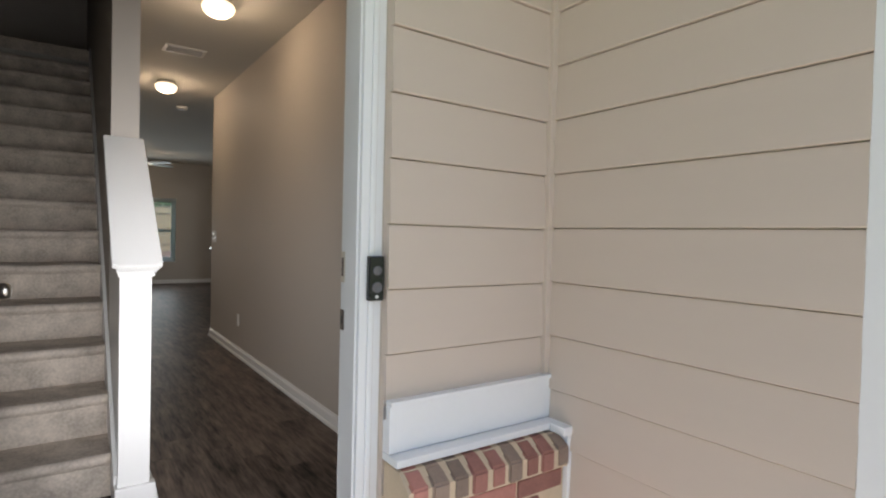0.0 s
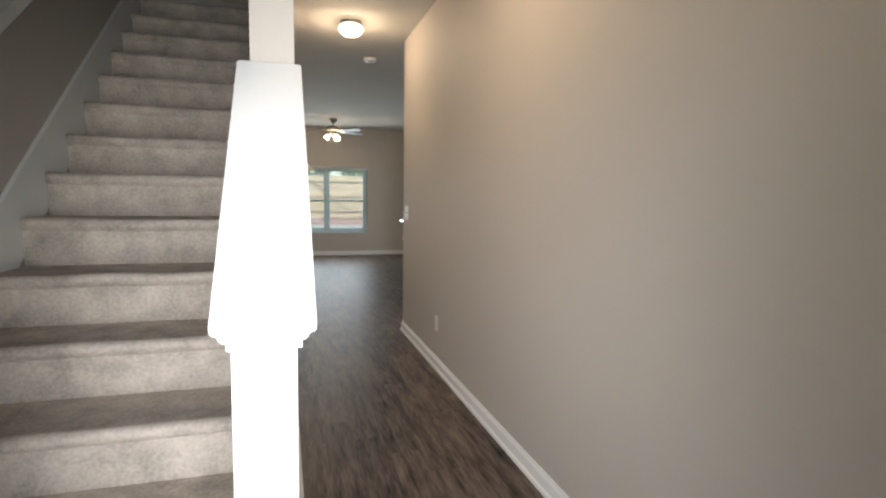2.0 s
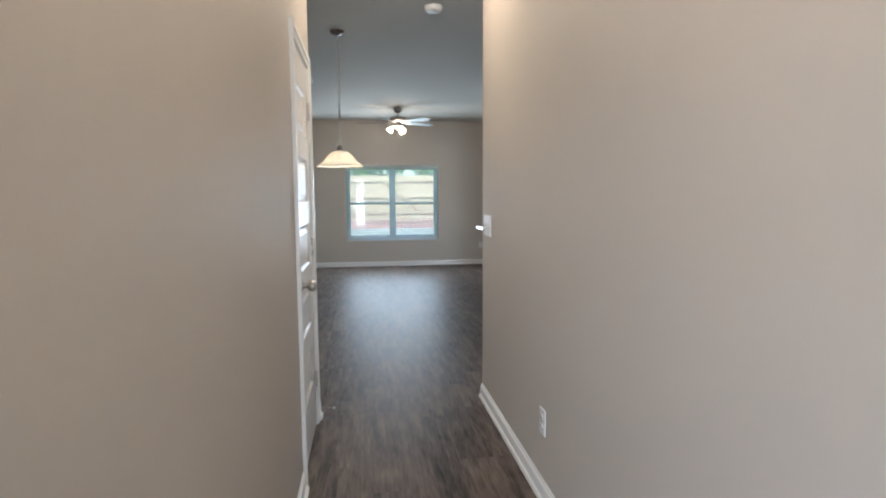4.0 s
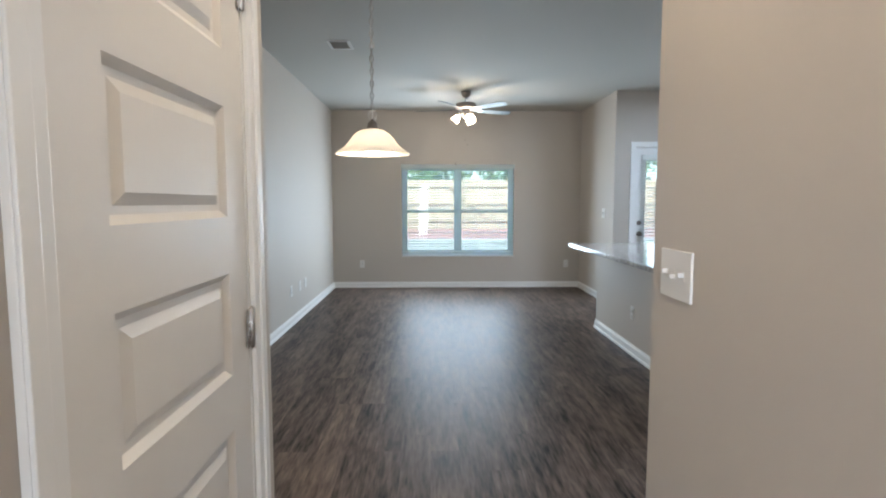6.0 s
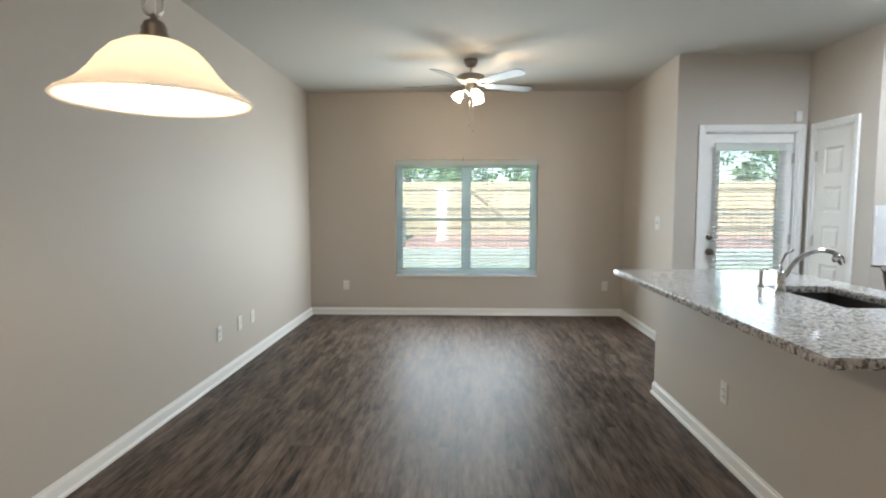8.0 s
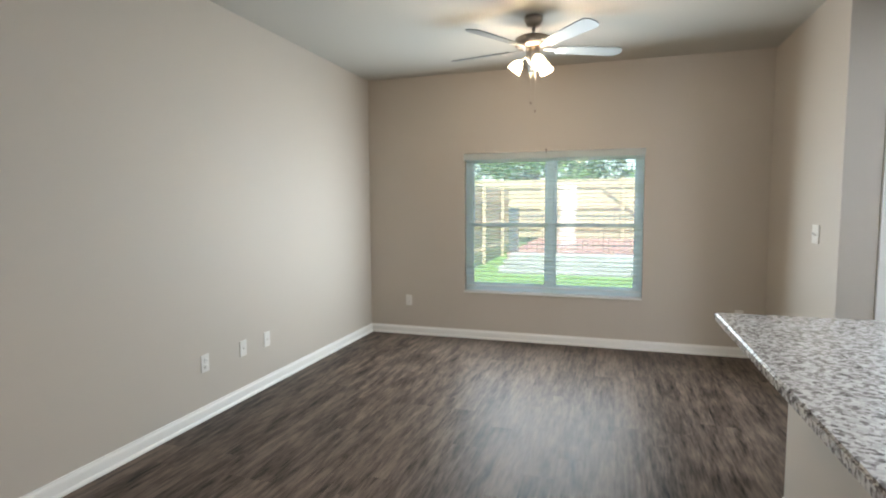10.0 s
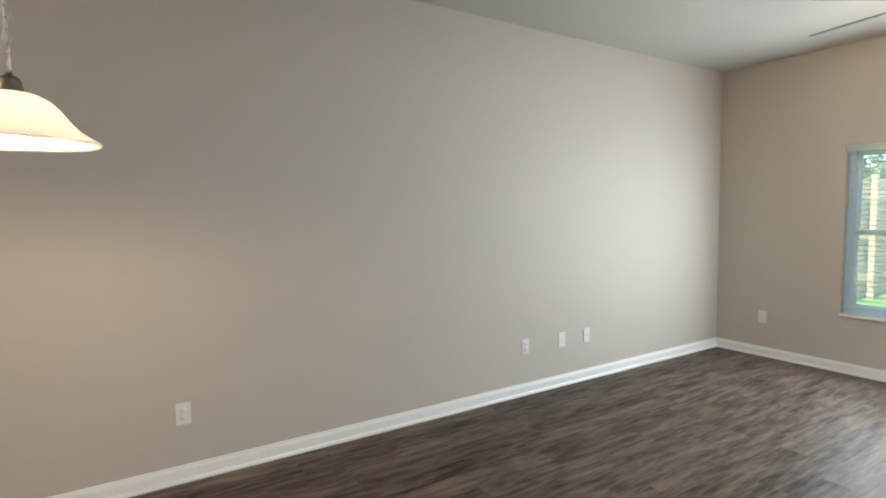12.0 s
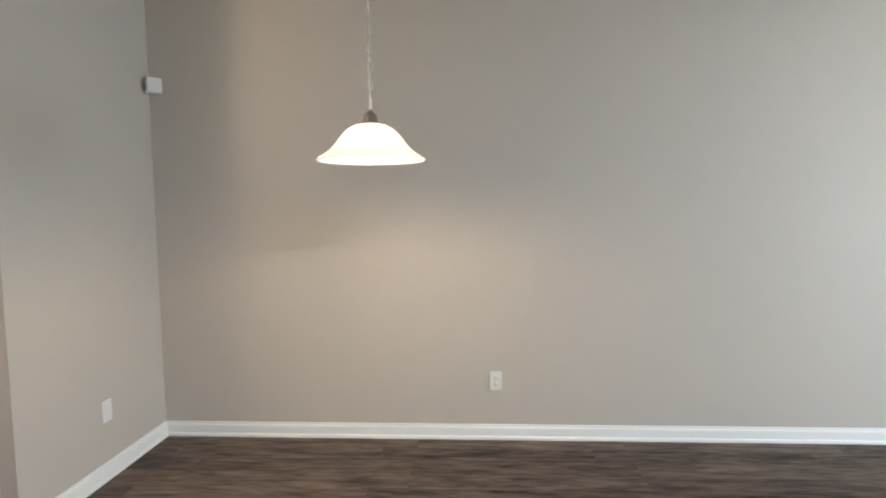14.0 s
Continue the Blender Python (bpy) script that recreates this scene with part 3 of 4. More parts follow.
part("mortar_bed", prism([(-12.21, 0.573), (-12.29, 0.571), (-12.343, 0.534), (-12.343, 0.475), (-12.21, 0.475)], "x", JX + 0.066, 2.122), MORTAR, brick_wall)
rowm, rowg = (mesh_from("brick", sill_brick(), mt) for mt in (BRICK, BRICKG))
strm = mesh_from("brick", box(-0.095, 0.095, -0.008, 0.05, 0, 0.057, bevel=0.006), BRICK)
for k in range(9):
    ob = new("brick", rowg if k in (1, 2, 5, 8) else rowm)
    ob.matrix_basis, ob.parent = pose(JX + 0.102 + k * 0.068, -12.286 - 0.003 * (k % 2), 0.5735, 0, 0, 1.5 * (-1) ** k), brick_wall
for r in range(9):
    for k in range(4):
        x = JX + 0.165 + k * 0.2 - (0.1 if r % 2 else 0)
        if JX + 0.16 <= x <= 2.03:
            ob = new("brick", strm)
            ob.matrix_basis, ob.parent = pose(x, -12.322, 0.408 - r * 0.067), brick_wall
# out of view; made large and pale to reflect sun onto the siding
setting("porch_floor", box(-3.0, 2.6, -18.6, -12.18, -0.30, -0.16), CONCRETE, "unseen pale concrete porch slab, enlarged to bounce sunlight onto the siding", "floor")
# added roof out of view; its depth sets where the sun is blocked
setting("porch_ceiling", box(-0.6, 2.6, -13.7, -12.18, 2.6, 2.75), OUTWHITE, "unseen white roof added to keep direct sun off the porch siding", "ceiling")

bell = thing("video_doorbell", pose(JX + 0.034, -12.182, 1.086), "black battery video doorbell with a round button", "doorbell")
part("body", box(-0.022, 0.022, -0.024, 0, -0.062, 0.062, bevel=0.005), BLACKP, bell)
part("camera_lens", lathe([(0.013, 0), (0.013, 0.003), (0.009, 0.004), (0.006, 0.0025), (0, 0.0025)], 20, Matrix.Translation((0, -0.024, 0.022)) @ pose(0, 0, 0, 90)), GREYP, bell)
part("button", lathe([(0.015, 0), (0.015, 0.003), (0.011, 0.003), (0.010, 0.0015), (0, 0.002)], 20, Matrix.Translation((0, -0.024, -0.024)) @ pose(0, 0, 0, 90)), GREYP, bell)
part("badge", lathe([(0.005, 0), (0.005, 0.0012), (0, 0.0014)], 16, Matrix.Translation((0, -0.024, -0.050)) @ pose(0, 0, 0, 90)), PLATE, bell)

# ---- window ----
win = thing("window_1", pose(0, 0, 0), "white vinyl twin double-hung window", "window")
tagged(win, kind="structure")
part("window_frame", boxes((WX0, WX0 + 0.05, 0.07, 0.14, WZ0, WZ1), (WX1 - 0.05, WX1, 0.07, 0.14, WZ0, WZ1), (WX0 + 0.05, WX1 - 0.05, 0.07, 0.14, WZ0, WZ0 + 0.05), (WX0 + 0.05, WX1 - 0.05, 0.07, 0.14, WZ1 - 0.04, WZ1)), VINYL, win)
WM = (WX0 + WX1) / 2
part("mullion", box(WM - 0.028, WM + 0.028, 0.065, 0.14, WZ0 + 0.05, WZ1 - 0.04, bevel=0.004), VINYL, win)
for a, b in ((WX0 + 0.05, WM - 0.028), (WM + 0.028, WX1 - 0.05)):
    for lo, hi, y in ((WZ0 + 0.05, 1.205, 0.075), (1.175, WZ1 - 0.04, 0.10)):
        s = part("sash", boxes((a, a + 0.03, y, y + 0.025, lo, hi), (b - 0.03, b, y, y + 0.025, lo, hi), (a + 0.03, b - 0.03, y, y + 0.025, lo, lo + 0.035), (a + 0.03, b - 0.03, y, y + 0.025, hi - 0.03, hi)), VINYL, win)
        p = part("pane", box(a + 0.028, b - 0.028, y + 0.010, y + 0.014, lo + 0.03, hi - 0.028), GLASS, s)
        p.visible_shadow = False
part("window_sill", box(WX0 - 0.001, WX1 + 0.001, -0.02, 0.07, WZ0 - 0.016, WZ0 + 0.004, bevel=0.004), TRIM, win)


def blind(m, w, top, bottom, label, tilt=3, step=0.042):
    b = thing("window_blind", m, label, "blind")
    part("valance", boxes((-w / 2 - 0.012, w / 2 + 0.012, -0.024, -0.008, top - 0.07, top), (-w / 2 - 0.012, w / 2 + 0.012, -0.029, -0.024, top - 0.012, top - 0.002), bevel=0.002), SLAT, b)
    me = mesh_from("slat", prism([(-0.022, -0.0012), (0.0, 0.0016), (0.022, -0.0012), (0.022, -0.0026), (0.0, 0.0002), (-0.022, -0.0026)], "x", -w / 2 + 0.004, w / 2 - 0.004), SLAT)
    z = top - 0.085
    while z > bottom + 0.04:
        s = new("slat", me)
        s.matrix_basis, s.parent = pose(0, 0.025, z, tilt), b
        z -= step
    part("bottom_rail", box(-w / 2 + 0.004, w / 2 - 0.004, 0.003, 0.047, bottom, bottom + 0.018, bevel=0.003), SLAT, b)
    for f in (-0.38, 0, 0.38):
        part("cord", tube([(f * w, 0.002, top - 0.07), (f * w, 0.002, bottom + 0.01)], 0.0008, 5), SLAT, b)
    return b


blind(pose(WM, 0.012, 0), WX1 - WX0 - 0.012, 1.925, 0.545, "white slatted blind lowered with open slats over the window", tilt=-1)
hook = thing("valance_clip", pose(WM - 0.04, -0.02, 1.925), "small dark valance clip above the blind", "clip")
part("clip", box(-0.006, 0.006, -0.006, 0.014, -0.012, 0.022, bevel=0.002), PEWTER, hook)

# ---- back door ----
bd = thing("door_back", pose(4.13, -1.55, 0), "closed white back door with a full glass pane and built-in blind", "door")
tagged(bd, kind="structure")
casing(bd, 0, 0.84, 2.045)
bl = part("leaf", boxes((0.015, 0.135, 0.03, 0.072, 0.012, 2.03), (0.705, 0.825, 0.03, 0.072, 0.012, 2.03), (0.135, 0.705, 0.03, 0.072, 0.012, 0.27), (0.135, 0.705, 0.03, 0.072, 1.90, 2.03)), TRIM, bd)
part("glass_bead", boxes((0.135, 0.155, 0.02, 0.03, 0.27, 1.90), (0.685, 0.705, 0.02, 0.03, 0.27, 1.90), (0.155, 0.685, 0.02, 0.03, 0.27, 0.29), (0.155, 0.685, 0.02, 0.03, 1.88, 1.90), bevel=0.003), TRIM, bl)
bp = part("pane", box(0.135, 0.705, 0.05, 0.055, 0.27, 1.90), GLASS, bl)
bp.visible_shadow = False
knob_set(bd, Matrix.Translation((0.085, 0.03, 0.93)) @ pose(0, 0, 0, 90), PEWTER)
part("deadbolt", lathe([(0, 0), (0.03, 0), (0.03, 0.012), (0.02, 0.02), (0, 0.021)], 20, Matrix.Translation((0.085, 0.03, 1.07)) @ pose(0, 0, 0, 90)), PEWTER, bd)
for z in (0.28, 1.05, 1.80):
    hinge(bd, 0.829, 0.02, z)
blind(pose(4.55, -1.575, 0), 0.66, 1.935, 0.24, "white slatted blind hanging on the glazed back door", tilt=9, step=0.04)

# ---- ceiling and wall fittings ----


def plate_on(m, w, h, kind_name, label, group=""):
    return thing(kind_name, m, label, "switch" if "switch" in kind_name else "outlet", group)


def outlet(m, label="white duplex wall outlet with its cover plate"):
    o = plate_on(m, 0, 0, "wall_outlet", label, "wall outlets")
    part("cover_plate", box(-0.036, 0.036, -0.006, 0, -0.058, 0.058, bevel=0.003), PLATE, o)
    for dz in (-0.02, 0.02):
        s = part("socket", lathe([(0.0165, 0), (0.0165, 0.003), (0.015, 0.004), (0, 0.004)], 20, Matrix.Translation((0, -0.005, dz)) @ pose(0, 0, 0, 90)), PLATE, o)
        for dx in (-0.006, 0.006):
            part("slot", box(dx - 0.001, dx + 0.001, -0.0098, -0.009, dz - 0.004, dz + 0.005), SLOT, s)
    part("screw", lathe([(0.003, 0), (0.003, 0.001), (0, 0.0015)], 10, Matrix.Translation((0, -0.006, 0)) @ pose(0, 0, 0, 90)), NICKEL, o)
    return o


first = outlet(pose(0.448, 0, 0.373))
for m in (pose(0, -4.936, 0.362, 0, 0, 90), pose(HALL_R, -8.10, 0.345, 0, 0, -90), pose(HALL_R, -10.98, 0.358, 0, 0, -90), pose(3.66, 0, 0.373), pose(0, -2.578, 0.371, 0, 0, 90), pose(3.30, -3.78, 0.364, 0, 0, -90)):
    copy_thing(first, m)


def blank_plate(m, label):
    o = plate_on(m, 0, 0, "cable_plate", label, "wall outlets")
    part("cover_plate", box(-0.036, 0.036, -0.006, 0, -0.058, 0.058, bevel=0.003), PLATE, o)
    part("jack", lathe([(0.006, 0), (0.006, 0.004), (0.003, 0.004), (0, 0.002)], 12, Matrix.Translation((0, -0.006, 0)) @ pose(0, 0, 0, 90)), NICKEL, o)
    return o


cp = blank_plate(pose(0, -2.194, 0.371, 0, 0, 90), "white cable jack plate on the wall")
copy_thing(cp, pose(0, -1.911, 0.371, 0, 0, 90))
tagged(plate_on(pose(0.535, YS, 0.36, 0, 0, 180), 0, 0, "blank_wall_plate", "blank white cover plate low on the wall"), category="wall plate")
part("cover_plate", box(-0.036, 0.036, -0.006, 0, -0.058, 0.058, bevel=0.003), PLATE, bpy.data.objects["blank_wall_plate"])


def switch(m, gangs, label):
    s = plate_on(m, 0, 0, "light_switch", label)
    w = 0.076 + 0.048 * (gangs - 1)
    part("cover_plate", box(-w / 2, w / 2, -0.007, 0, -0.064, 0.064, bevel=0.003), PLATE, s)
    for k in range(gangs):
        x = (k - (gangs - 1) / 2) * 0.046
        t = part("toggle_seat", box(x - 0.006, x + 0.006, -0.008, -0.0065, -0.013, 0.013), PLATE, s)
        part("toggle", box(x - 0.004, x + 0.004, -0.022, -0.007, -0.002 if k != 1 else -0.010, 0.010 if k != 1 else 0.002, bevel=0.0015), PLATE, t)
    return s


switch(pose(HALL_R, -7.030, 1.148, 0, 0, -90), 3, "white three-toggle light switch on the hallway wall end")
switch(pose(3.87, -1.16, 1.19, 0, 0, -90), 2, "white two-toggle light switch on the short wall")

sens = thing("alarm_sensor", pose(0.045, YS + 0.045, 2.165, 0, 0, 225), "small white corner alarm sensor", "sensor")
part("body", box(-0.033, 0.033, -0.05, 0.03, -0.045, 0.045, bevel=0.008), PLATE, sens)
part("lens", box(-0.022, 0.022, -0.054, -0.049, -0.02, 0.024, bevel=0.002), TRIM, sens)
sens2 = thing("door_sensor", pose(4.955, -1.55, 2.17), "small white alarm contact above the back door", "sensor")
part("body", box(-0.03, 0.03, -0.028, 0, -0.05, 0.05, bevel=0.006), PLATE, sens2)
part("lens", box(-0.02, 0.02, -0.031, -0.027, -0.03, 0.02, bevel=0.002), TRIM, sens2)

stop = thing("door_stop", pose(HALL_L + 0.014, -7.08, 0.06), "white spring door stop on the skirting", "door stop")
part("spring", tube([(0.0045 * math.sin(a * 1.3) + a * 0.0011, 0.0045 * math.cos(a * 1.3), 0) for a in range(70)], 0.0012, 5), CHROME, stop)
part("tip", lathe([(0, 0.077), (0.006, 0.077), (0.007, 0.087), (0, 0.091)], 12, pose(0, 0, 0, 0, 90)), PLATE, stop)


def ceiling_light(m):
    c = thing("ceiling_light", m, "round frosted glass ceiling light, lit warm", "ceiling light", "hall ceiling lights")
    part("base", lathe([(0, 0), (0.088, 0), (0.088, -0.022), (0.080, -0.032), (0.0, -0.032)], 32), NICKEL, c)
    part("glass_bowl", lathe([(0.084, -0.028), (0.100, -0.040), (0.104, -0.058), (0.092, -0.085), (0.064, -0.106), (0.03, -0.116), (0, -0.118)], 32), BOWL, c)
    return c


BOWL = glow("bowl_glow", (1, 0.82, 0.58), 1.5, (0.85, 0.8, 0.7))
cl = ceiling_light(pose(1.60, -9.70, H))
copy_thing(cl, pose(1.62, -7.28, H))


def vent(m, w, d, label):
    v = thing("ceiling_vent", m, label, "vent")
    part("frame", boxes((-w / 2, w / 2, -d / 2, -d / 2 + 0.025, -0.008, 0), (-w / 2, w / 2, d / 2 - 0.025, d / 2, -0.008, 0), (-w / 2, -w / 2 + 0.025, -d / 2 + 0.025, d / 2 - 0.025, -0.008, 0), (w / 2 - 0.025, w / 2, -d / 2 + 0.025, d / 2 - 0.025, -0.008, 0)), CEILV, v)
    part("backing", box(-w / 2 + 0.02, w / 2 - 0.02, -d / 2 + 0.02, d / 2 - 0.02, -0.001, 0), SLOT, v)
    n = int((d - 0.05) / 0.016)
    sl = mesh_from("slat", box(-w / 2 + 0.025, w / 2 - 0.025, -0.0065, 0.0065, -0.0008, 0.0008), CEILV)
    for k in range(n):
        s = new("slat", sl)
        s.matrix_basis, s.parent = pose(0, -d / 2 + 0.033 + k * 0.016, -0.006, 40), v
    return v


CEILV = material("vent_metal", (0.66, 0.64, 0.60), 0.5, vary=0.04)
vent(pose(0.72, -3.45, H), 0.20, 0.26, "white slatted ceiling air vent")
vent(pose(1.60, -8.45, H), 0.32, 0.20, "white slatted hallway ceiling vent")
smoke = thing("smoke_detector", pose(1.95, -6.15, H), "round white smoke detector on the ceiling", "smoke detector")
part("base", lathe([(0, 0), (0.068, 0), (0.068, -0.012), (0, -0.012)], 28), PLATE, smoke)
part("cover", lathe([(0.064, -0.012), (0.064, -0.026), (0.05, -0.036), (0.02, -0.040), (0, -0.040)], 28), PLATE, smoke)

# pendant lamp
PZ = 1.57
pend = thing("pendant_lamp", pose(1.208, -5.445, PZ), "lit frosted glass bell pendant on a nickel chain", "pendant lamp")
outer = [(0.205, 0.004), (0.198, 0.012), (0.180, 0.024), (0.155, 0.044), (0.133, 0.072), (0.114, 0.103), (0.090, 0.132), (0.062, 0.150), (0.03, 0.158)]
outer = [(r * 0.985, z * 0.86 + 0.024) for r, z in outer]
inner = [(r - 0.005 if r > 0.04 else r, z - 0.005) for r, z in reversed(outer)]
part("shade", lathe(outer + inner + [outer[0]], 48), SHADE, pend, "frosted cream bell-shaped glass shade")
part("bulb", lathe([(0, 0.035), (0.02, 0.038), (0.032, 0.055), (0.032, 0.07), (0.02, 0.095), (0.014, 0.12), (0, 0.12)], 20), BULB, pend)
part("cap", lathe([(0.032, 0.155), (0.030, 0.170), (0.026, 0.175), (0.027, 0.185), (0.020, 0.198), (0.008, 0.204), (0.006, 0.215), (0, 0.216)], 24), BRONZE, pend, "brushed pewter socket cap")
part("loop", tube([(0.022 * math.cos(a * math.pi / 10), 0, 0.234 + 0.024 * math.sin(a * math.pi / 10)) for a in range(20)], 0.0038, 6, True), NICKEL, pend)
link = mesh_from("chain_link", tube([(0.0105 * math.cos(a * math.pi / 6), 0, 0.019 * math.sin(a * math.pi / 6)) for a in range(12)], 0.0027, 6, True), NICKEL)
for k in range(27):
    o = new("chain_link", link)
    o.matrix_basis, o.parent = pose(0, 0, 0.27 + k * 0.0325, 0, 0, 90 * (k % 2) + 20), pend
part("cable", tube([(0.004 * math.sin(k * 1.1), 0.004 * math.cos(k * 0.9), 0.21 + k * 0.046) for k in range(21)], 0.0022, 5), PLATE, pend)
part("canopy", lathe([(0, 1.17), (0.062, 1.17), (0.060, 1.155), (0.035, 1.143), (0.012, 1.138), (0, 1.13)], 28), PEWTER, pend)

# ceiling fan
fan = thing("ceiling_fan", pose(1.976, -1.427, H), "five-blade ceiling fan with a lit three-shade light kit", "ceiling fan")
part("canopy", lathe([(0, 0), (0.066, 0), (0.064, -0.03), (0.045, -0.065), (0.018, -0.075), (0, -0.075)], 28), BRONZE, fan)
part("downrod", lathe([(0, -0.07), (0.012, -0.07), (0.012, -0.14), (0, -0.14)], 16), NICKEL, fan)
part("motor", lathe([(0, -0.13), (0.03, -0.13), (0.10, -0.140), (0.132, -0.155), (0.135, -0.195), (0.12, -0.212), (0.06, -0.220), (0, -0.220)], 36), BRONZE, fan)
part("switch_housing", lathe([(0, -0.21), (0.05, -0.22), (0.052, -0.26), (0.045, -0.30), (0.03, -0.33), (0, -0.335)], 28), NICKEL, fan)


def blade_mesh():
    out = []
    for i in range(13):
        a = math.pi * i / 12 - math.pi / 2
        out.append((0.605 + 0.055 * math.cos(a), 0.066 * math.sin(a)))
    pts = [(0.17, -0.05)] + out + [(0.17, 0.05)]
    return prism(pts, "z", -0.003, 0.003)


bmesh_blade, iron = mesh_from("blade", blade_mesh(), BLADE), mesh_from("blade_iron", boxes((0.08, 0.20, -0.012, 0.012, -0.004, 0.002), (0.17, 0.24, -0.035, 0.035, -0.0075, -0.0035), bevel=0.0015), NICKEL)
for k in range(5):
    b = new("blade", bmesh_blade)
    b.parent, b.matrix_basis = fan, pose(0, 0, -0.225, 0, 0, 24 + 72 * k) @ pose(0, 0, 0, -12)
    ir = new("blade_iron", iron)
    ir.parent, ir.matrix_basis = b, pose(0, 0, 0)
cup = mesh_from("lamp_shade", lathe([(0.020, 0), (0.033, -0.018), (0.044, -0.043), (0.050, -0.072), (0.053, -0.086), (0.050, -0.086), (0.041, -0.045), (0.029, -0.022), (0.016, -0.004), (0.020, 0)], 24), glow("fan_shade_glow", (1, 0.76, 0.46), 2.6))
arm = mesh_from("arm", tube([(0.03, 0, 0), (0.06, 0, 0.006), (0.085, 0, -0.006), (0.10, 0, -0.02)], 0.009, 8), NICKEL)
fb = mesh_from("bulb", lathe([(0, -0.02), (0.018, -0.03), (0.026, -0.06), (0.018, -0.08), (0, -0.085)], 16), BULB)
for k in range(3):
    turn = pose(0, 0, -0.285, 0, 0, -65 + 120 * k)
    a = new("arm", arm)
    a.parent, a.matrix_basis = fan, turn
    for nm, me in (("lamp_shade", cup), ("bulb", fb)):
        s = new(nm, me)
        s.parent, s.matrix_basis = fan, turn @ pose(0.095, 0, -0.015, 0, -38, 0)
for x, z in ((0.02, -0.66), (-0.012, -0.60)):
    pc = part("pull_chain", tube([(x, -0.03, -0.31), (x, -0.03, z)], 0.0016, 6), NICKEL, fan)
    part("pull_bob", lathe([(0, z + 0.004), (0.006, z), (0.007, z - 0.015), (0, z - 0.022)], 12, Matrix.Translation((x, -0.03, 0))), BRONZE, pc)

# ---- kitchen ----
PX0, PX1, PY0, PY1 = 3.30, 3.46, -4.92, -2.75
setting("wall_peninsula", box(PX0, PX1, PY0, PY1, 0, 0.862), WALL, "greige painted half wall under the counter")
skirting("baseboard_peninsula", PY1 - PY0, pose(PX0 - 0.001, PY1, 0, 0, 0, -90))
skirting("baseboard_peninsula_near", PX1 - PX0, pose(PX0, PY0 - 0.001, 0))
skirting("baseboard_peninsula_far", PX1 - PX0, pose(PX1, PY1 + 0.001, 0, 0, 0, 180))
setting("trim_peninsula", box(PX0 - 0.012, PX1 + 0.012, PY0 - 0.018, PY0, 0.795, 0.862, bevel=0.004), TRIM, "white moulding block under the counter end", "trim")


def base_unit(m, w, label, high=0.862):
    """A base cabinet along +x, front to -y at y -0.58, back at y 0."""
    c = thing("base_cabinet", m, label, "cabinet", "kitchen cabinets")
    part("body", boxes((0, w, -0.58, 0, 0.10, high), (0, w, -0.58, -0.56, high - 0.01, 0.863), (0.02, w - 0.02, -0.52, 0, 0, 0.10)), CABINET, c)
    n = 2 if w > 0.5 else 1
    for k in range(n):
        a, b = k * w / n + 0.008, (k + 1) * w / n - 0.008
        dr = part("drawer_front", boxes((a, b, -0.60, -0.58, 0.70, 0.85), bevel=0.004), CABINET, c)
        part("handle", tube([((a + b) / 2 - 0.05, -0.60, 0.775), ((a + b) / 2 - 0.05, -0.63, 0.775), ((a + b) / 2 + 0.05, -0.63, 0.775), ((a + b) / 2 + 0.05, -0.60, 0.775)], 0.005, 6), NICKEL, dr)
        do = part("door", boxes((a, b, -0.596, -0.58, 0.12, 0.685), (a, a + 0.055, -0.604, -0.596, 0.12, 0.685), (b - 0.055, b, -0.604, -0.596, 0.12, 0.685), (a + 0.055, b - 0.055, -0.604, -0.596, 0.12, 0.175), (a + 0.055, b - 0.055, -0.604, -0.596, 0.63, 0.685)), CABINET, c)
        part("handle", tube([(b - 0.03, -0.604, 0.56), (b - 0.03, -0.634, 0.56), (b - 0.03, -0.634, 0.66), (b - 0.03, -0.604, 0.66)], 0.005, 6), NICKEL, do)
    return c


for k in range(3):
    base_unit(pose(PX1 + 0.002, -2.78 - 0.67 * (k + 1), 0, 0, 0, 90), 0.668, "white shaker base cabinet behind the half wall", 0.64)
end_unit = part("end_panel", box(PX1 + 0.004, PX1 + 0.60, -4.90, -4.792, 0.0, 0.863), CABINET)
tagged(end_unit, "white end panel of the peninsula cabinets", "cabinet panel")
SX0, SX1, SY0, SY1 = 3.64, 4.00, -4.17, -3.50
top = thing("granite_counter", pose(0, 0, 0), "polished grey speckled granite peninsula countertop", "countertop")


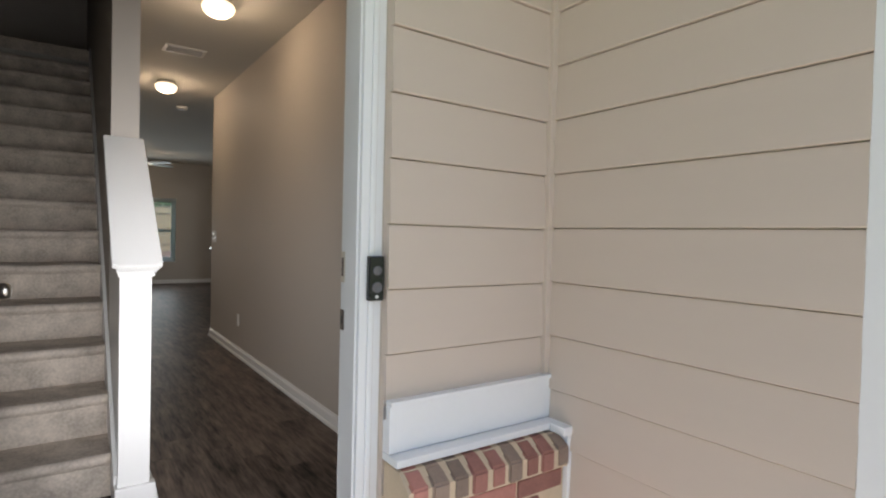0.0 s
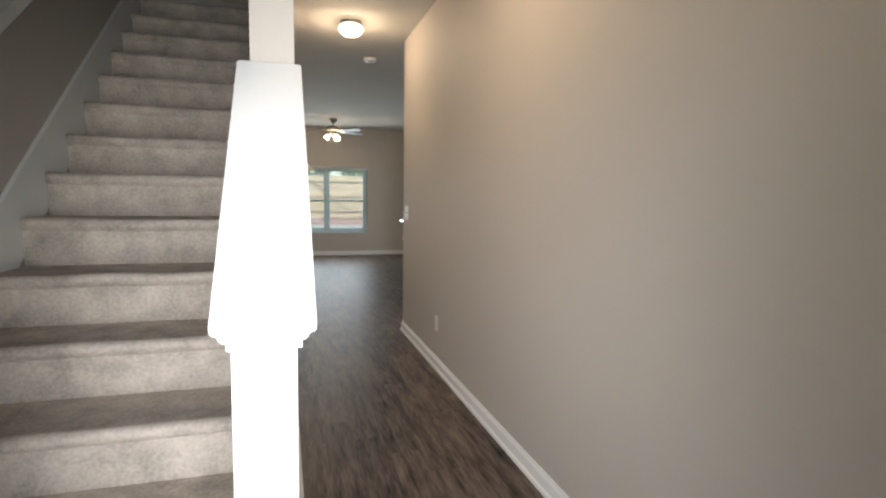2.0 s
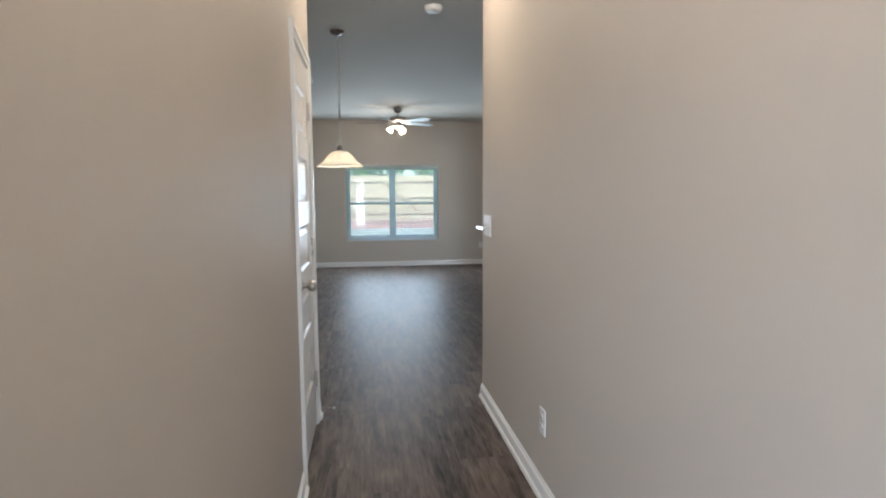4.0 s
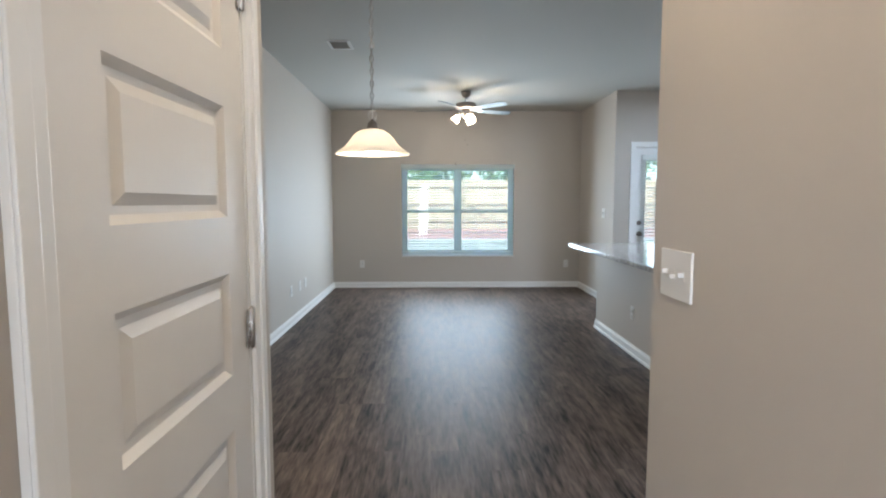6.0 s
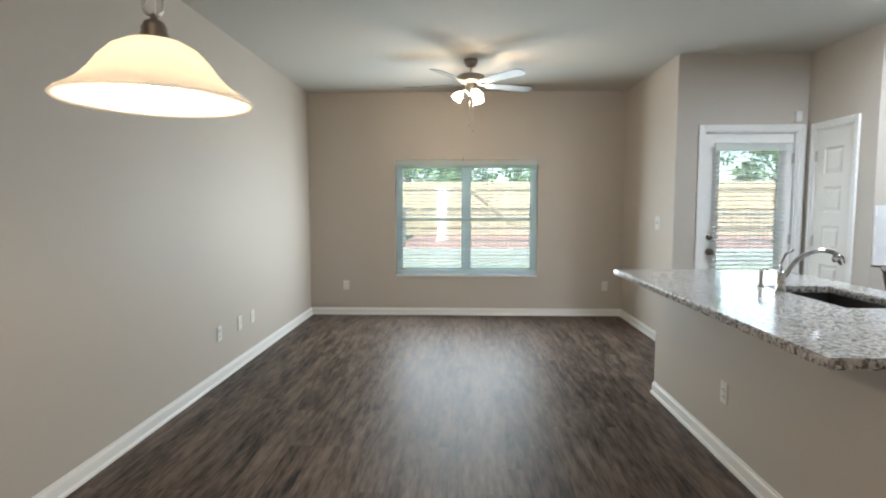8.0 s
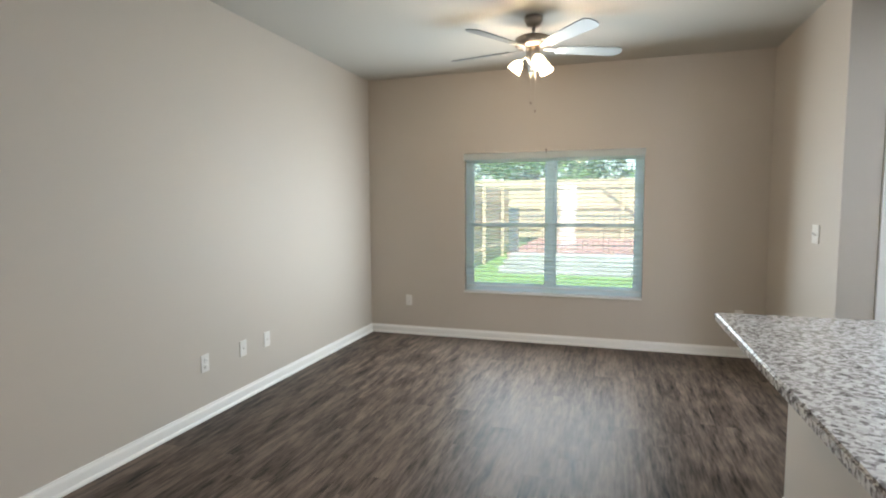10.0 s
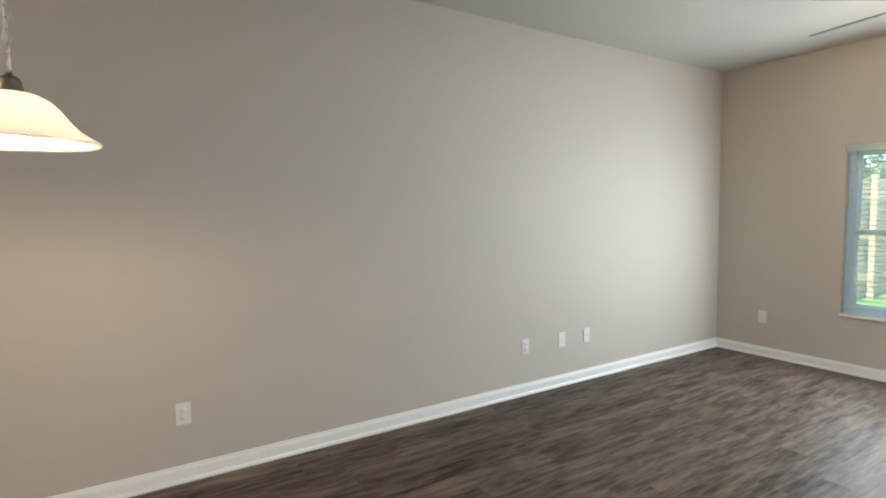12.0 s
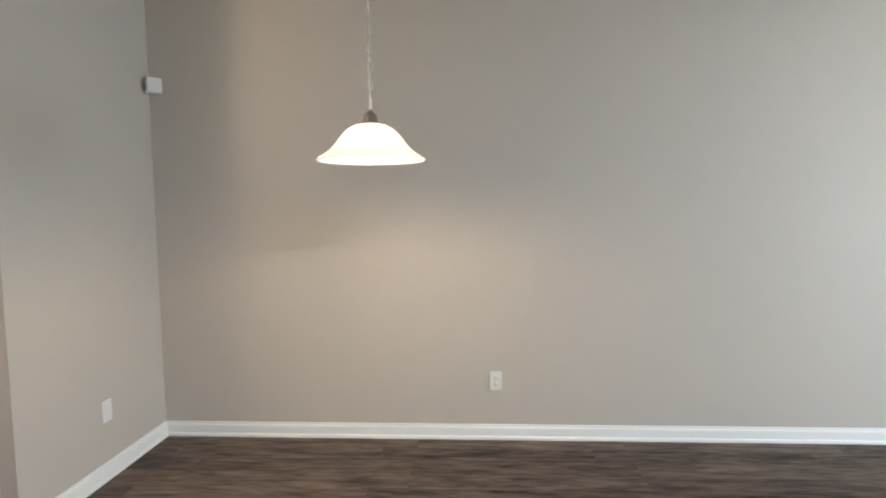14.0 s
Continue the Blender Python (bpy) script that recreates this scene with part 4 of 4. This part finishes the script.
def counter_slab(x0, x1, y0, y1, hole, z0, z1):
    bm = bmesh.new()
    xs, ys = [x0, hole[0], hole[1], x1], [y0, hole[2], hole[3], y1]
    layers = []
    for z in (z0, z1):
        layers.append([[bm.verts.new((x, y, z)) for y in ys] for x in xs])
    for i in range(3):
        for j in range(3):
            if (i, j) != (1, 1):
                for n, g in enumerate(layers):
                    q = (g[i][j], g[i + 1][j], g[i + 1][j + 1], g[i][j + 1])
                    bm.faces.new(q if n else q[::-1])
    lo, hi = layers
    ring = [(0, 0), (1, 0), (2, 0), (3, 0), (3, 1), (3, 2), (3, 3), (2, 3), (1, 3), (0, 3), (0, 2), (0, 1)]
    for loop in (ring, [(1, 1), (1, 2), (2, 2), (2, 1)]):
        for a, b in zip(loop, loop[1:] + loop[:1]):
            bm.faces.new((lo[a[0]][a[1]], lo[b[0]][b[1]], hi[b[0]][b[1]], hi[a[0]][a[1]]))
    bmesh.ops.recalc_face_normals(bm, faces=bm.faces)
    sharp = [e for e in bm.edges if len(e.link_faces) == 2 and e.calc_face_angle() > 1 and abs(e.verts[0].co.z - e.verts[1].co.z) < 0.001]
    bmesh.ops.bevel(bm, geom=sharp, offset=0.006, segments=2, affect="EDGES")
    return bm


part("slab", counter_slab(3.0, 4.19, -5.0, -2.70, (SX0, SX1, SY0, SY1), 0.864, 0.902), GRANITE, top)
sink = thing("kitchen_sink", pose((SX0 + SX1) / 2, (SY0 + SY1) / 2, 0.66), "dark undermount kitchen sink set in granite", "sink")
hw, hd = (SX1 - SX0) / 2, (SY1 - SY0) / 2
part("basin", boxes((-hw, hw, -hd, hd, 0, 0.01), (-hw - 0.01, -hw, -hd - 0.01, hd + 0.01, 0, 0.203), (hw, hw + 0.01, -hd - 0.01, hd + 0.01, 0, 0.203), (-hw, hw, -hd - 0.01, -hd, 0, 0.203), (-hw, hw, hd, hd + 0.01, 0, 0.203)), STEEL, sink)
part("divider", box(-hw, hw, -0.012, 0.012, 0.01, 0.15, bevel=0.004), STEEL, sink)
part("drain", lathe([(0.045, 0.01), (0.045, 0.014), (0.02, 0.012), (0, 0.011)], 20, Matrix.Translation((0, 0.15, 0))), CHROME, sink)

fau = thing("kitchen_faucet", pose(3.60, -3.72, 0.902), "arched chrome pull-down kitchen faucet", "faucet")
part("body", lathe([(0, 0), (0.030, 0), (0.030, 0.006), (0.024, 0.012), (0.022, 0.05), (0.024, 0.09), (0.018, 0.11), (0, 0.112)], 20), CHROME, fau)
part("spout", tube([(0.0, 0, 0.06)] + [(0.02 + 0.11 * (1 - math.cos(a * math.pi / 12)) + 0.01 * a, 0, 0.07 + 0.155 * math.sin(a * math.pi / 13)) for a in range(1, 10)], 0.012, 10), CHROME, fau)
part("spray_head", tube([(0.278, 0, 0.198), (0.305, 0, 0.172), (0.318, 0, 0.155)], 0.016, 10), CHROME, fau)
part("lever", tube([(0.0, 0, 0.10), (0.004, 0.01, 0.15), (0.03, 0.02, 0.20), (0.075, 0.025, 0.225)], 0.007, 8), CHROME, fau)
soap = thing("soap_dispenser", pose(3.60, -3.53, 0.902), "small dark metal soap dispenser beside the faucet", "soap dispenser")
part("base", lathe([(0, 0), (0.02, 0), (0.018, 0.01), (0.010, 0.02), (0.010, 0.085), (0.014, 0.095), (0, 0.10)], 16), NICKEL, soap)
part("nozzle", tube([(0, 0, 0.095), (0.02, 0, 0.105), (0.04, 0, 0.098)], 0.006, 8), NICKEL, soap)

base_unit(pose(5.19, -2.402, 0), 0.62, "white shaker base cabinet below the granite counter")
kt = thing("granite_counter", pose(0, 0, 0), "speckled granite counter along the kitchen wall", "countertop")
part("slab", boxes((5.14, 5.81, -3.04, -2.402, 0.864, 0.902), bevel=0.005), GRANITE, kt)
uc = thing("wall_cabinet", pose(5.44, -2.402, 1.39), "white wall cabinet with a crown moulding", "cabinet", "kitchen cabinets")
part("body", box(0, 0.55, -0.31, 0, 0, 0.70), CABINET, uc)
ud = part("door", boxes((0.006, 0.544, -0.326, -0.31, 0.006, 0.694), (0.006, 0.066, -0.334, -0.326, 0.006, 0.694), (0.484, 0.544, -0.334, -0.326, 0.006, 0.694), (0.066, 0.484, -0.334, -0.326, 0.006, 0.066), (0.066, 0.484, -0.334, -0.326, 0.634, 0.694)), CABINET, uc)
part("handle", tube([(0.47, -0.334, 0.06), (0.47, -0.36, 0.06), (0.47, -0.36, 0.16), (0.47, -0.334, 0.16)], 0.005, 6), NICKEL, ud)
part("crown", prism([(0, 0.70), (-0.34, 0.70), (-0.38, 0.745), (-0.38, 0.755), (0, 0.755)], "x", -0.035, 0.585), CABINET, uc)
hood = thing("range_hood", pose(5.46, -2.402, 1.385), "black sloping range hood under the cabinet", "range hood")
part("hood", prism([(0, 0), (-0.33, 0), (-0.33, -0.02), (-0.12, -0.20), (0, -0.20)], "x", 0.0, 0.6), BLACKAPP, hood)
stove = thing("kitchen_range", pose(5.812, -2.402, 0), "black electric range between the cabinets", "stove")
part("body", box(0, 0.76, -0.62, -0.002, 0.0, 0.895, bevel=0.004), BLACKAPP, stove)
part("cooktop", box(0, 0.76, -0.64, -0.002, 0.896, 0.912, bevel=0.003), BLACKAPP, stove)
part("oven_handle", tube([(0.06, -0.66, 0.78), (0.70, -0.66, 0.78)], 0.011, 8), CHROME, stove)
backs = setting("wall_backsplash", box(5.06, 5.82, -2.408, -2.4005, 0.902, 1.365), CABINET, "white subway tile backsplash")
tl = mesh_from("tile", box(0, 0.150, -0.005, 0, 0, 0.0735), TILE)
for r in range(6):
    for k in range(5):
        t = new("tile", tl)
        t.matrix_basis, t.parent = pose(5.06 + k * 0.1525 + (0.02 if r % 2 else 0), -2.408, 0.905 + r * 0.0765), backs

kl = thing("kitchen_ceiling_light", pose(4.72, -3.65, H), "long fluorescent ceiling light with a bright white diffuser", "ceiling light")
part("housing", box(-0.17, 0.17, -0.64, 0.64, -0.03, 0, bevel=0.004), CABINET, kl)
part("diffuser", box(-0.15, 0.15, -0.61, 0.61, -0.082, -0.03, bevel=0.012), TUBE, kl)

# ---- garden ----


def ground_mesh():
    return boxes((-400, 400, 0.16, 600, -0.5, -0.12), (-400, -0.16, -13.9, 0.15, -0.5, -0.2), (6.76, 400, -13.9, 0.15, -0.5, -0.2), (-400, 400, -600, -13.9, -0.5, -0.2), (2.62, 6.76, -13.9, -7.02, -0.5, -0.2))


setting("ground", ground_mesh(), GRASS, "bright green lawn around the house", "lawn")
setting("patio", box(3.4, 7.5, -1.39, 2.6, -0.12, -0.06), BLOCK, "pale concrete patio slab", "patio")
setting("ground_mulch", box(0.3, 30, 6.55, 30, -0.12, 0.33), MULCH, "raised red mulch bed", "mulch bed")
rw = thing("retaining_wall", pose(0, 0, 0), "low pale block retaining wall at the lawn edge", "retaining wall")
blk = mesh_from("block", box(0, 0.395, 0, 0.28, 0, 0.145, bevel=0.008), BLOCK)
for r in range(3):
    for k in range(40):
        o = new("block", blk)
        o.matrix_basis, o.parent = pose(0.15 + k * 0.4 + 0.12 * r, 6.26 + 0.012 * r, -0.12 + r * 0.15), rw
mf = thing("metal_fence", pose(0, 0, 0), "thin black iron picket fence on the retaining wall", "fence")
pk = mesh_from("picket", box(-0.008, 0.008, -0.008, 0.008, 0, 0.95), IRON)
for k in range(90):
    o = new("picket", pk)
    o.matrix_basis, o.parent = pose(0.5 + k * 0.11, 6.75, 0.33), mf
for z in (0.48, 1.12):
    part("fence_rail", box(0.45, 10.4, 6.74, 6.76, z, z + 0.03), IRON, mf)
gp = thing("gate_post", pose(0.41, 6.75, 0.33), "dark grey stepped stone post by the wall", "post")
part("shaft", boxes((-0.10, 0.10, -0.10, 0.10, 0, 0.95), bevel=0.01), GREYP, gp)
part("post_cap", boxes((-0.12, 0.12, -0.12, 0.12, 0.95, 1.0), bevel=0.012), GREYP, gp)


def wood_fence(m, n, name_label, h=1.85):
    f = thing("wooden_fence", m, name_label, "fence", "wooden fences")
    bd_ = mesh_from("fence_board", box(0, 0.138, 0, 0.02, 0.03, h, bevel=0.003), FENCE)
    for k in range(n):
        o = new("fence_board", bd_)
        o.matrix_basis, o.parent = pose(k * 0.142, 0.004 * (k % 2), 0), f
    for z in (0.3, 0.95, 1.6):
        part("fence_rail", box(0, n * 0.142, -0.045, -0.001, z, z + 0.09), FENCE, f)
    for k in range(int(n * 0.142 / 2.4) + 1):
        part("fence_post", box(k * 2.4, k * 2.4 + 0.09, -0.13, -0.046, 0, h + 0.05), FENCE, f)
    return f


back_fence = wood_fence(pose(-2.0, 11.8, 0.32), 120, "tall tan wooden privacy fence behind the bed")
part("brace", prism([(4.2, 1.62), (4.3, 1.62), (5.8, 0.38), (5.7, 0.38)], "y", -0.07, -0.046), FENCE, back_fence)
wood_fence(pose(-0.62, 0.6, -0.12, 0, 0, 90), 78, "tan wooden privacy fence along the side of the lawn", 2.0)


def leaf_crown(seed, radius, n):
    rng = random.Random(seed)
    verts, faces = [], []
    blobs = [(Vector((rng.gauss(0, 0.5), rng.gauss(0, 0.5), rng.gauss(0, 0.55))) * radius, radius * rng.uniform(0.25, 0.5)) for _ in range(16)]
    for _ in range(n):
        c, r = blobs[rng.randrange(16)]
        d = Vector((rng.gauss(0, 1), rng.gauss(0, 1), rng.gauss(0, 1))).normalized() * r * rng.uniform(0.5, 1)
        p = c + d
        q = Euler((rng.uniform(0, 6), rng.uniform(0, 6), rng.uniform(0, 6))).to_matrix()
        s = rng.uniform(0.07, 0.16)
        i = len(verts)
        verts += [tuple(p + q @ Vector(v)) for v in ((-s, 0, 0), (0, -s * 0.5, 0.02), (s, 0, 0), (0, s * 0.5, 0.02))]
        faces.append((i, i + 1, i + 2, i + 3))
    me = bpy.data.meshes.new("crown")
    me.from_pydata(verts, [], faces)
    me.materials.append(LEAF)
    return me


crowns = [leaf_crown(s, 2.4, 4500) for s in (1, 2, 3)]
trunk_me = mesh_from("trunk", lathe([(0, 0), (0.22, 0), (0.15, 1.0), (0.12, 3.0), (0.07, 5.5), (0, 6.5)], 10), BARK)
limb_me = mesh_from("limb", tube([(0, 0, 2.6), (0.5, 0.1, 3.6), (1.2, 0.2, 4.4)], 0.05, 6), BARK)
rt = random.Random(5)
for k in range(11):
    t = thing("tree", pose(-7 + k * 2.2 + rt.uniform(-0.6, 0.6), 15.5 + rt.uniform(0, 5), -0.12, 0, 0, rt.uniform(0, 360)), "leafy green tree standing behind the wooden fence", "tree", "trees behind the fence")
    for nm, me, m in (("trunk", trunk_me, pose(0, 0, 0)), ("limb", limb_me, pose(0, 0, 0)), ("limb", limb_me, pose(0, 0, 0.5, 0, 0, 140)), ("crown", crowns[k % 3], pose(0, 0, rt.uniform(3.6, 5.2)))):
        o = new(nm, me)
        o.parent, o.matrix_basis = t, m

# ---- floor planks ----
floor_ob = bpy.data.objects["floor"]
PW, PL = 0.152, 1.22
plank_cache = {}


def plank(w, length):
    key = (round(w, 3), round(length, 3))
    if key not in plank_cache:
        bm = bmesh.new()
        bx(bm, 0, key[0], 0, key[1], -0.004, 0)
        topf = [f for f in bm.faces if f.normal.z > 0.9]
        bmesh.ops.bevel(bm, geom=[e for f in topf for e in f.edges], offset=0.0004, segments=1, affect="EDGES")
        plank_cache[key] = mesh_from("plank", bm, PLANK)
    return plank_cache[key]


rp = random.Random(11)


def lay(x0, x1, y0, y1):
    x = x0
    while x < x1 - 0.01:
        w = min(PW, x1 - x)
        y = y0 - rp.choice((0.0, 0.31, 0.55, 0.80, 1.0))
        while y < y1 - 0.005:
            a, b = max(y, y0), min(y + PL, y1)
            if b - a > 0.01:
                o = new("plank", plank(w - 0.0003, b - a - 0.0003))
                o.matrix_basis, o.parent = pose(x, a, 0), floor_ob
            y += PL
        x += PW


lay(0.0, 3.87, -7.05, 0.0)
lay(3.87, 5.05, -6.88, -1.55)
lay(5.05, 6.6, -6.88, -2.40)
lay(HALL_L, HALL_R, -12.04, -7.05)
lay(0.02, HALL_L, -12.04, -10.70)
